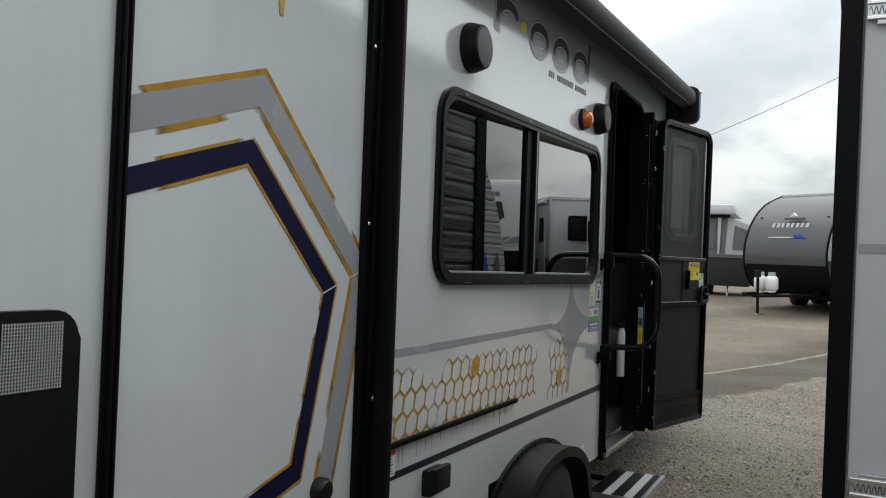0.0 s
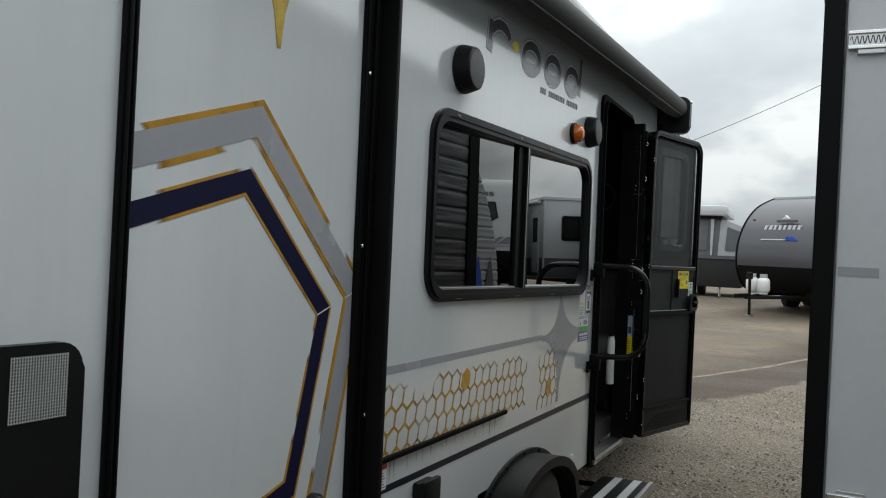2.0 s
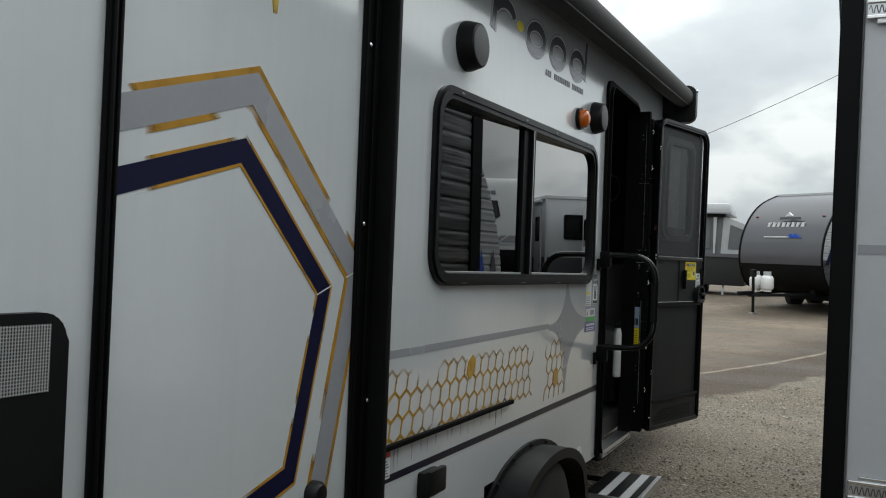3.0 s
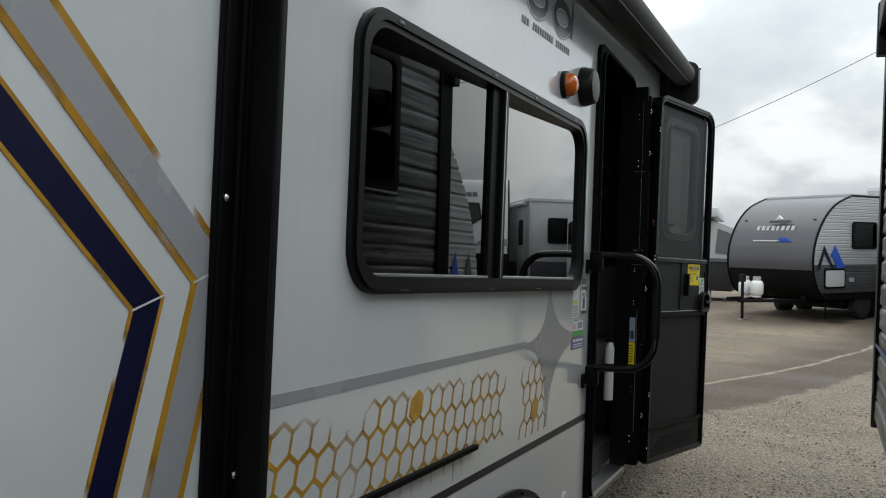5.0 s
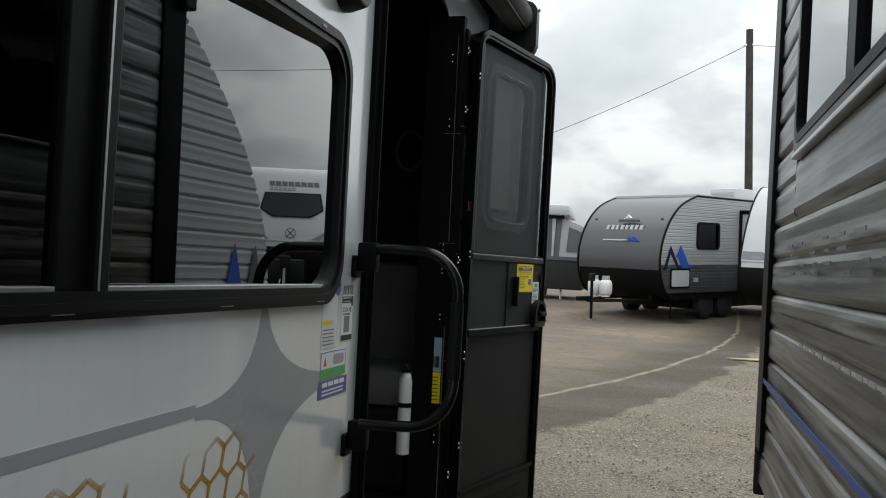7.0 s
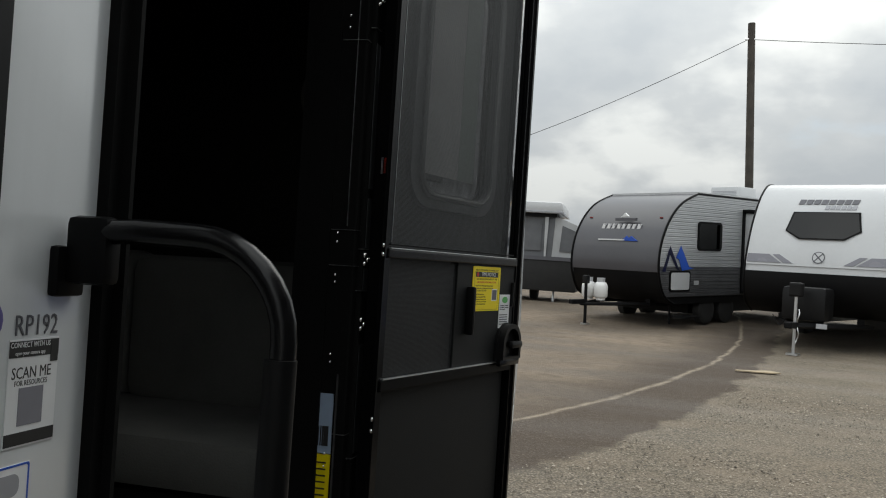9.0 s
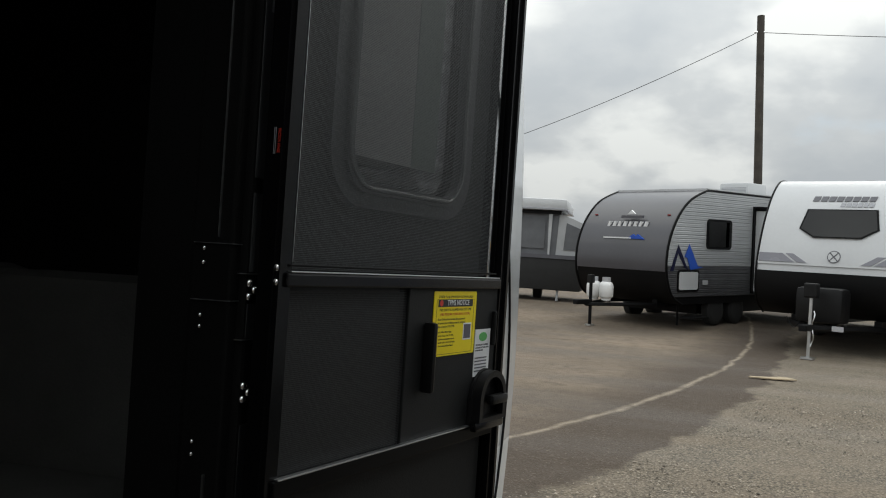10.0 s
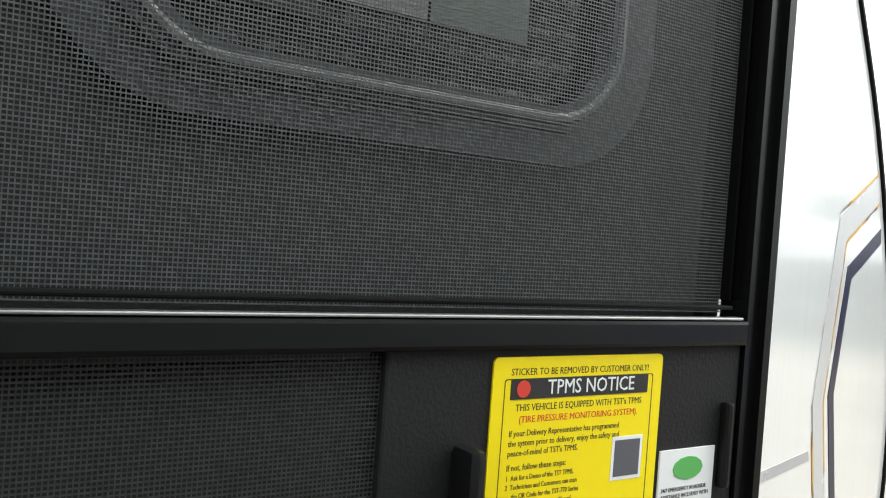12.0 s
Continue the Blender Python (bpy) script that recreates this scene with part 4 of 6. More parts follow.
def build_awning():
    # the roller climbs a little towards the nose
    x, end, tail, pitch = 0.13, 5.72, REAR + 0.3, 0.05

    def z_at(y):
        return 2.555 + pitch * (y - end)

    def bar(x0, x1, lo, hi, y1):
        """A bar of the given height round the roller's line."""
        bm = box((x0, tail, lo), (x1, y1, hi))
        for v in bm.verts:
            v.co.z += z_at(v.co.y)
        return bm

    z = z_at(end)
    a = part("awning_roller", tube([(x, tail, z_at(tail)), (x, end - 0.05, z_at(end - 0.05))], 0.068, 20), rubber, rv, "black rolled awning fabric", True)
    part("roller_seam", tube([(x + 0.04, tail, z_at(tail) - 0.056), (x + 0.04, end - 0.05, z_at(end) - 0.058)], 0.005, 8), black_plastic, a)
    part("awning_rail", bar(0.0, 0.05, 0.015, 0.06, end - 0.06), black_trim, rv, "black awning rail")
    bm = prism(rrect(0.0, z - 0.17, x + 0.085, z + 0.075, 0.05), end - 0.05, end + 0.02, "y", bev=0.008)
    h = part("awning_head", bm, black_plastic, rv, "black awning end head", True)
    part("bolt", lathe([(0.02, 0.012), (0.03, 0.01), (0.033, 0.003)], (x, end, z), "y", 12), bright_metal, h)
    part("bolt", lathe([(0.0, 0.014), (0.008, 0.011), (0.01, 0.003)], (x + 0.086, end - 0.015, z + 0.04), "x", 12), bright_metal, h)
    part("awning_arm", box((0.0, end - 0.05, 1.2), (0.05, end, z - 0.1), 0.006), black_trim, rv, "folded black awning arm")


def build_wheel():
    cy, cz = 3.17, 0.32
    w = part("tyre", lathe([(-0.10, 0.18), (-0.11, 0.26), (-0.09, 0.305), (-0.04, 0.32), (0.04, 0.32), (0.09, 0.305), (0.11, 0.26), (0.10, 0.18)], (0.0, cy, cz), "x", 48), rubber, rv, "black road tyre", True)
    part("rim", lathe([(-0.08, 0.18), (0.08, 0.18), (0.09, 0.17), (0.06, 0.15), (0.05, 0.07), (0.08, 0.06), (0.08, 0.01)], (0.0, cy, cz), "x", 32), aluminium, w, "grey steel rim", True)
    for i in range(40):
        a = 2 * math.pi * i / 40
        part("tread_block", box((-0.07, -0.016, 0.312), (0.07, 0.012, 0.323)), rubber, w).matrix_local = Matrix.Translation((0, cy, cz)) @ Matrix.Rotation(a, 4, "X")
    # flared wheel arch
    out, inn = [], []
    for i in range(25):
        a = math.pi * i / 24
        out.append((cy - 0.0 + 0.475 * math.cos(a), 0.36 + 0.315 * math.sin(a) ** 0.8))
        inn.append((cy - 0.0 + 0.43 * math.cos(a), 0.36 + 0.275 * math.sin(a) ** 0.8))
    fl = part("wheel_arch", prism(out + inn[::-1], 0.0, 0.125, bev=0.012), arch_black, rv, "black moulded wheel arch", True)
    flange = [(cy - 0.0 + 0.52 * math.cos(math.pi * i / 24), 0.36 + 0.335 * math.sin(math.pi * i / 24) ** 0.8) for i in range(25)]
    part("arch_flange", prism(flange + out[::-1], 0.0, 0.012), arch_black, fl, "flat screwed flange")
    for i in range(3, 22, 3):
        a = math.pi * i / 24
        part("screw", lathe([(0.0, 0.008), (0.006, 0.006), (0.007, 0.001)], (0.012, cy + 0.498 * math.cos(a), 0.36 + 0.325 * math.sin(a) ** 0.8), "x", 10), cap_black, fl)
    part("wheel_well", box((-0.32, 2.6, 0.30), (-0.3, 3.66, 0.68)), cap_black, rv)
    part("wheel_well", box((-0.3, 2.6, 0.68), (-0.045, 3.66, 0.70)), cap_black, rv)


def build_steps():
    st = part("entry_step", box((-0.07, 4.26, 0.20), (0.21, 4.84, 0.23), 0.004), cap_black, rv, "folding black entry step with bright nosing")
    part("nosing", box((0.2, 4.26, 0.197), (0.222, 4.84, 0.237), 0.003), aluminium, st)
    part("nosing", box((-0.072, 4.255, 0.197), (0.21, 4.268, 0.237), 0.003), aluminium, st)
    for y in (4.29, 4.78):
        part("step_arm", box((-0.3, y, 0.17), (0.15, y + 0.02, 0.198), 0.003), cap_black, st)
    for i in range(2):
        part("tread_strip", box((0.005 + 0.11 * i, 4.275, 0.23), (0.05 + 0.11 * i, 4.83, 0.234)), silver_ink, st, "pale worn grip stripe")
    part("threshold", box((-0.05, DOOR[0] + 0.02, 0.425), (0.03, DOOR[2] - 0.01, 0.46), 0.004), aluminium, rv, "bright aluminium door threshold")
    part("stabiliser", tube([(-0.45, 4.95, 0.36), (-0.30, 5.05, 0.02)], 0.03, 10), cap_black, rv, "black stabiliser leg")


for build in (build_shell, build_slide_flanges, build_hexagon_print, build_honeycomb, build_stripes, build_side_fittings, build_logo, build_window, build_awning, build_wheel, build_steps):
    build()


# ---- doorway, door and grab rail ----
def rivet_head(x, y, z, r):
    """A domed rivet head that stands out along x."""
    return lathe([(r * math.sin(k * 0.3), r * math.cos(k * 0.3)) for k in range(6)], (x, y, z), "x", 12)


def leaf_outline(u0, v0, u1, v1, top, low, n=8):
    """A door outline, rounder at its top corners than at its bottom ones."""
    up, down = rrect(u0, v0, u1, v1, top, n), rrect(u0, v0, u1, v1, low, n)
    return up[:2 * n + 2] + down[2 * n + 2:]


def build_doorway():
    y0, z0, y1, z1 = DOOR
    outer, inner = rrect(y0 - 0.03, z0 - 0.03, y1 + 0.03, z1 + 0.03, 0.06, 8), rrect(y0, z0, y1, z1, 0.075, 8)
    bm = ring(outer, inner, -0.044, 0.016)
    ring(rrect(y0 - 0.008, z0 - 0.008, y1 + 0.008, z1 + 0.008, 0.08, 8), inner, 0.016, 0.03, bm=bm)
    fr = part("door_frame", bm, frame_black, rv, "black rounded door frame", True)
    for z in (1.505, 1.487, 1.42, 1.4055, 1.26, 1.244, 2.18, 2.155, 1.95, 1.925, 1.06, 1.035, 0.84, 0.815, 0.6, 0.575):
        part("rivet", rivet_head(0.045, y1 + 0.006, z, 0.0032), bright_metal, fr, "", True)
    # hinge column that carries the two leaves
    bm = box((0.016, y1 + 0.008, 0.46), (0.084, y1 + 0.05, 2.32), 0.004)
    box((0.05, y1 + 0.03, 0.5), (0.095, y1 + 0.075, 2.28), 0.006, bm)
    h = part("hinge_column", bm, frame_black, rv, "black door hinge column")
    for z in (2.2, 1.99, 1.454, 1.322, 0.95, 0.7):
        for dx, dy, dz in ((0, 0, 0.009), (0.0045, 0.006, 0.0), (0, 0, -0.0085)):
            part("rivet", rivet_head(0.095 + dx, y1 + 0.036 + dy, z + dz, 0.0055), bright_metal, h, "", True)
    # hinge straps: dull bright lips, with added paler strips for the column's sheen
    for z in (1.9, 1.512, 1.4395, 1.1):
        part("strap_edge", box((0.02, y1 + 0.0062, z - 0.0005), (0.0855, y1 + 0.03, z + 0.0005)), aluminium, h)
    for z in (1.93, 1.475, 1.39, 1.05):
        part("strap_edge", box((0.084, y1 + 0.025, z - 0.0005), (0.0965, y1 + 0.08, z + 0.0005)), aluminium, h)
    for za, zb in ((1.477, 1.58), (1.392, 1.436), (1.6, 1.9), (1.06, 1.28)):
        part("column_sheen", box((0.0952, y1 + 0.033, za), (0.0965, y1 + 0.062, zb), 0.0005), surround_grey, h, "glossy strip standing in for the hinge column's sheen")
    part("bar_code_label", box((0.018, y1 + 0.0055, 1.06), (0.058, y1 + 0.008, 1.18)), sticker_blue, h, "pale blue bar-code label")
    part("caution_label", box((0.014, y1 + 0.0055, 0.95), (0.058, y1 + 0.008, 1.058)), sticker_yellow, h, "yellow caution label")
    for i in range(7):
        part("print_line", box((0.022, y1 + 0.0045, 0.962 + 0.013 * i), (0.05, y1 + 0.0055, 0.965 + 0.013 * i)), print_black, h)
    for i in range(5):
        part("print_line", box((0.03 + 0.004 * i, y1 + 0.0045, 1.075), (0.0315 + 0.005 * i, y1 + 0.0055, 1.115)), print_black, h)
    part("maker_mark", box((0.0955, y1 + 0.05, 1.82), (0.0965, y1 + 0.056, 1.90)), stripe_grey, h)
    part("bright_edge", box((0.063, y1 + 0.004, 0.62), (0.0655, y1 + 0.008, 1.22)), aluminium, h)
    part("bright_edge", box((0.064, y1 + 0.005, 1.52), (0.0652, y1 + 0.008, 2.25)), aluminium, h)


LEAF = TRAILER.inverted() @ pose(-1.15, 4.84, 0, 0, 0, -14.0)
U1, LZ0, LZ1 = 0.715, 0.45, 2.275


def leaf_part(name, bm, mat, label="", parent=None, smooth=False):
    ob = part(name, bm, mat, parent or rv, label, smooth)
    if parent is None:
        ob.matrix_local = LEAF
    return ob


def build_screen_door():
    out, inn = leaf_outline(0.045, LZ0, U1, LZ1, 0.085, 0.02), leaf_outline(0.06, LZ0 + 0.03, U1 - 0.03, LZ1 - 0.03, 0.065, 0.01)
    bm = ring(out, inn, -0.026, 0.0)
    ring(leaf_outline(0.05, LZ0 + 0.008, U1 - 0.008, LZ1 - 0.01, 0.077, 0.018), leaf_outline(0.055, LZ0 + 0.016, U1 - 0.016, LZ1 - 0.02, 0.07, 0.014), 0.0, 0.006, bm=bm)
    box((-0.026, 0.058, LZ0 + 0.03), (-0.002, 0.0822, LZ1 - 0.04), bm=bm)
    d = leaf_part("screen_door", bm, gloss_black, "black screen door folded open with its main door", smooth=True)

    def sub(name, b, mat, label="", smooth=False):
        return part(name, b, mat, d, label, smooth)

    sub("mid_rail", box((-0.028, 0.07, 1.447), (0.003, U1 - 0.03, 1.466), 0.003), gloss_black)
    sub("bright_bead", box((-0.004, 0.076, 1.4665), (0.004, U1 - 0.04, 1.4685), 0.0008), aluminium, "bright bead")
    sub("bright_bead", box((-0.010, 0.076, 1.474), (0.001, U1 - 0.05, 1.477), 0.001), black_trim)
    sub("lower_rail", box((-0.028, 0.07, 1.172), (0.003, U1 - 0.035, 1.196), 0.003), black_trim)
    sub("bright_bead", box((-0.004, 0.076, 1.1965), (0.0055, U1 - 0.04, 1.199), 0.001), aluminium, "bright bead")
    sub("side_bead", box((-0.004, 0.0822, 1.48), (-0.001, 0.0828, LZ1 - 0.06)), aluminium)
    sub("side_bead", box((-0.022, U1 - 0.0385, 1.48), (-0.012, U1 - 0.036, LZ1 - 0.06)), black_trim)
    g = sub("insect_screen", box((-0.0201, 0.078, 1.47), (-0.02, U1 - 0.036, LZ1 - 0.045)), screen, "fine dark insect screen")
    g.visible_shadow = False
    sub("slide_recess", box((-0.026, 0.078, 1.196), (-0.014, 0.372, 1.44)), door_grey, "dark recessed slide panel")
    g = sub("shaded_slide_screen", box((-0.0081, 0.078, 1.196), (-0.008, 0.372, 1.445)), shaded_slide_screen, "screen of the slide opening, coloured darker for its shade")
    g.visible_shadow = False
    sub("slide_panel", box((-0.024, 0.372, 1.192), (-0.003, U1 - 0.031, 1.45), 0.002), door_grey, "charcoal sliding panel")
    sub("lower_screen", box((-0.024, 0.078, 0.625), (-0.016, U1 - 0.045, 1.175)), door_grey, "dark lower panel")
    sub("kick_rail", box((-0.026, 0.07, 0.612), (0.003, U1 - 0.035, 0.628), 0.003), black_trim)
    kp = sub("kick_plate", box((-0.026, 0.07, LZ0 + 0.02), (-0.006, U1 - 0.035, 0.615), 0.003), door_grey, "charcoal kick plate")
    for i in range(4):
        part("rib", box((-0.006, 0.12 + 0.03 * i, 0.505 + 0.018 * i), (-0.002, 0.60, 0.510 + 0.018 * i), 0.0015), black_trim, kp)
    # pull bar on the slide panel
    sub("pull", box((-0.003, 0.419, 1.275), (0.020, 0.432, 1.392), 0.006), black_plastic, "slim black pull", True)
    sub("stop_peg", box((-0.003, 0.664, 1.34), (0.006, 0.671, 1.405), 0.003), black_plastic)
    # latch
    def hood(r, low):
        return [(0.642 + r * math.cos(math.pi * k / 16), 1.245 + r * math.sin(math.pi * k / 16)) for k in range(17)] + [(0.642 - r, low), (0.642 + r, low)]

    la = sub("latch", prism(hood(0.054, 1.195), -0.003, 0.008, bev=0.003), black_plastic, "black arched paddle latch", True)
    part("latch_hood", ring(hood(0.052, 1.205), hood(0.04, 1.212), 0.008, 0.024), black_plastic, la, "", True)
    part("latch_sill", box((0.006, 0.586, 1.188), (0.02, 0.698, 1.206), 0.005), gloss_black, la, "", True)
    part("latch_lever", box((0.01, 0.635, 1.232), (0.028, 0.70, 1.252), 0.009), black_plastic, la, "", True)
    edge_turn = pose(0, 0, 0, 90, 0, 0) @ pose(0, 0, 0, 0, 0, -90)
    words("hinge_lettering", "FRICTION HINGE", 0.0065, pose(-0.005, 0.0446, 1.633) @ edge_turn, sticker_red, d, "CENTER", 0.62, 0.0003)
    for dv in (0.006, 0.0085):
        sub("print_line", box((-0.005 - dv, 0.0443, 1.616), (-0.005 - dv + 0.0006, 0.0452, 1.65)), stripe_grey)
    for z in (1.472, 1.4535, 1.12, 1.096, 2.1, 2.085, 0.8, 0.785, 0.53):
        part("rivet", rivet_head(0.0, 0.0525, z, 0.0055), bright_metal, d, "", True)
    return d


def build_door_stickers(d):
    y0, y1, z0, z1 = 0.447, 0.596, 1.331, 1.445
    s = part("notice_sticker", prism(rrect(y0, z0 + 0.0, y1, z1 - 0.003, 0.004), -0.003, -0.0015), sticker_yellow, d, "yellow printed notice sticker")
    f = -0.0015
    c = (y0 + y1) / 2

    def text(t, size, z, mat=print_black, y=c, align="CENTER", st=1.0):
        words("print", t, size, on_wall(f, y, z), mat, s, align, st, 0.0002)

    text("STICKER TO BE REMOVED BY CUSTOMER ONLY!", 0.0062, 1.4325, st=0.9)
    part("print_bar", box((f, y0 + 0.014, 1.4155), (f + 0.0004, y1 - 0.014, 1.4285)), print_black, s)
    words("print", "TPMS NOTICE", 0.0135, on_wall(f + 0.0006, c + 0.008, 1.422), sticker_white, s, "CENTER", 0.92, 0.0002)
    part("warning_mark", prism([(y0 + 0.024 + 0.0055 * math.cos(k * 0.524), 1.422 + 0.0055 * math.sin(k * 0.524)) for k in range(12)], f, f + 0.0007), sticker_red, s)
    text("THIS VEHICLE IS EQUIPPED WITH TST's TPMS", 0.0062, 1.410, st=0.9)
    text("(TIRE PRESSURE MONITORING SYSTEM).", 0.0062, 1.4025, sticker_red, st=0.95)
    left = y0 + 0.015
    for i, t in enumerate(("If your Delivery Representative has programmed", "the system prior to delivery, enjoy the safety and", "peace-of-mind of TST's TPMS.")):
        text(t, 0.0056, 1.394 - 0.0062 * i, y=left, align="LEFT", st=0.86)
    text("If not, follow these steps:", 0.0056, 1.3725, y=left, align="LEFT", st=0.86)
    for i, t in enumerate(("1  Ask for a Demo of the TST TPMS.", "2  Technicians and Customers can scan", "     the QR Code for the TST-770 Series", "     Touch Screen Installation Manual")):
        text(t, 0.0047, 1.366 - 0.0058 * i, y=left, align="LEFT", st=0.8)
    part("code_patch", box((f, y1 - 0.044, 1.356), (f + 0.0003, y1 - 0.015, 1.386)), sticker_white, s)
    part("print_block", box((f + 0.0003, y1 - 0.0415, 1.3585), (f + 0.0005, y1 - 0.0175, 1.3835)), dark_ink, s)
    part("print_rule", ring(rrect(y0 + 0.009, z0 + 0.003, y1 - 0.009, z1 - 0.0165, 0.002), rrect(y0 + 0.0096, z0 + 0.0036, y1 - 0.0096, z1 - 0.0171, 0.002), f, f + 0.0002), print_black, s)
    w = part("assistance_sticker", box((-0.003, 0.601, 1.285), (-0.0016, 0.66, 1.372)), sticker_white, d, "white printed sticker")
    part("badge", prism([(0.631 + 0.016 * math.cos(k * 0.524), 1.358 + 0.0085 * math.sin(k * 0.524)) for k in range(12)], -0.0016, -0.001), sticker_green, w)
    for i, t in enumerate(("24/7 EMERGENCY ROADSIDE", "ASSISTANCE INCLUDED WITH", "YOUR PURCHASE")):
        words("print", t, 0.0042, on_wall(-0.0015, 0.604, 1.343 - 0.005 * i), print_black, w, "LEFT", 0.9, 0.0002)
    for i in range(5):
        part("print_line", box((-0.0016, 0.604, 1.294 + 0.006 * i), (-0.0012, 0.65, 1.2965 + 0.006 * i)), dark_ink, w)


def build_main_door():
    d = leaf_part("main_door", prism(leaf_outline(0.08, LZ0 + 0.01, U1 - 0.032, LZ1 - 0.01, 0.075, 0.02), -0.085, -0.045, bev=0.004), door_grey, "charcoal textured main door behind the screen", smooth=True)

    def sub(name, b, mat, label="", smooth=False):
        return part(name, b, mat, d, label, smooth)

    sub("edge_trim", ring(leaf_outline(0.07, LZ0, U1 - 0.02, LZ1, 0.08, 0.025), leaf_outline(0.087, LZ0 + 0.016, U1 - 0.038, LZ1 - 0.016, 0.07, 0.015), -0.09, -0.036), gloss_black, "black edge trim", True)
    sub("bright_edge", ring(leaf_outline(0.0695, LZ0 - 0.0005, U1 - 0.018, LZ1 + 0.0005, 0.08, 0.025), leaf_outline(0.075, LZ0 + 0.004, U1 - 0.026, LZ1 - 0.004, 0.08, 0.02), -0.094, -0.09), aluminium)
    # moulded window surround
    sub("window_surround", ring(rrect(0.182, 1.566, 0.594, 2.19, 0.085, 8), rrect(0.225, 1.60, 0.55, 2.15, 0.055, 8), -0.046, -0.031), surround_grey, "moulded grey window surround", True)
    sub("window_lip", ring(rrect(0.212, 1.588, 0.562, 2.162, 0.06, 8), rrect(0.228, 1.604, 0.547, 2.146, 0.055, 8), -0.031, -0.024), surround_grey, "", True)
    sub("window_bead", tube([(-0.024, y, z) for y, z in rrect(0.22, 1.596, 0.554, 2.154, 0.058, 8)] + [(-0.024, y, z) for y, z in rrect(0.22, 1.596, 0.554, 2.154, 0.058, 8)[:1]], 0.004, 8), bead_highlight, "rounded glossy lip of the surround, paler for its highlight", True)
    sub("window_pane", box((-0.046, 0.22, 1.593), (-0.043, 0.555, 2.155)), bright_glass, "dark glossy window pane")
    sub("cell_shade", box((-0.043, 0.235, 1.645), (-0.040, 0.405, 2.14)), material("shade_cloth", (0.2, 0.2, 0.195), 0.85, vary=0.12, scale=8, grain=420, bump=0.2), "pale woven shade")
    sub("shade_rail", box((-0.043, 0.23, 1.63), (-0.036, 0.33, 1.645), 0.003), door_grey)
    sub("green_strip", box((-0.043, 0.408, 1.645), (-0.041, 0.485, 2.14)), material("green_tint", (0.08, 0.1, 0.085), 0.4, vary=0.1), "green tinted strip")


def build_grab_rail():
    path = [(0.05, 4.14, 1.462), (0.10, 4.14, 1.465), (0.18, 4.13, 1.462)]
    for i in range(1, 9):
        a = radians(90 * i / 8)
        path.append((0.18 + 0.11 * math.sin(a), 4.13, 1.352 + 0.11 * math.cos(a)))
    path.append((0.29, 4.12, 1.12))
    for i in range(1, 9):
        a = radians(90 * i / 8)
        path.append((0.29 - 0.115 * (1 - math.cos(a)), 4.11, 1.12 - 0.11 * math.sin(a)))
    path += [(0.10, 4.105, 1.008), (0.05, 4.10, 1.008)]
    r = part("grab_rail", tube(path, 0.0145, 16), gloss_black, rv, "black fold-out grab rail", True)
    part("foam_sleeve", tube([(0.29, 4.124, 1.335), (0.29, 4.12, 1.14)], 0.018, 16), arch_black, r, "", True)
    for y, z in ((4.121, 1.43), (4.110, 0.962)):
        part("bracket", box((0.0, y - 0.008, z - 0.045), (0.014, y + 0.04, z + 0.014), 0.005), black_trim, r, "black moulded bracket", True)
        part("bracket_arm", box((0.01, y + 0.004, z - 0.03), (0.066, y + 0.036, z + 0.05), 0.01), black_trim, r, "", True)


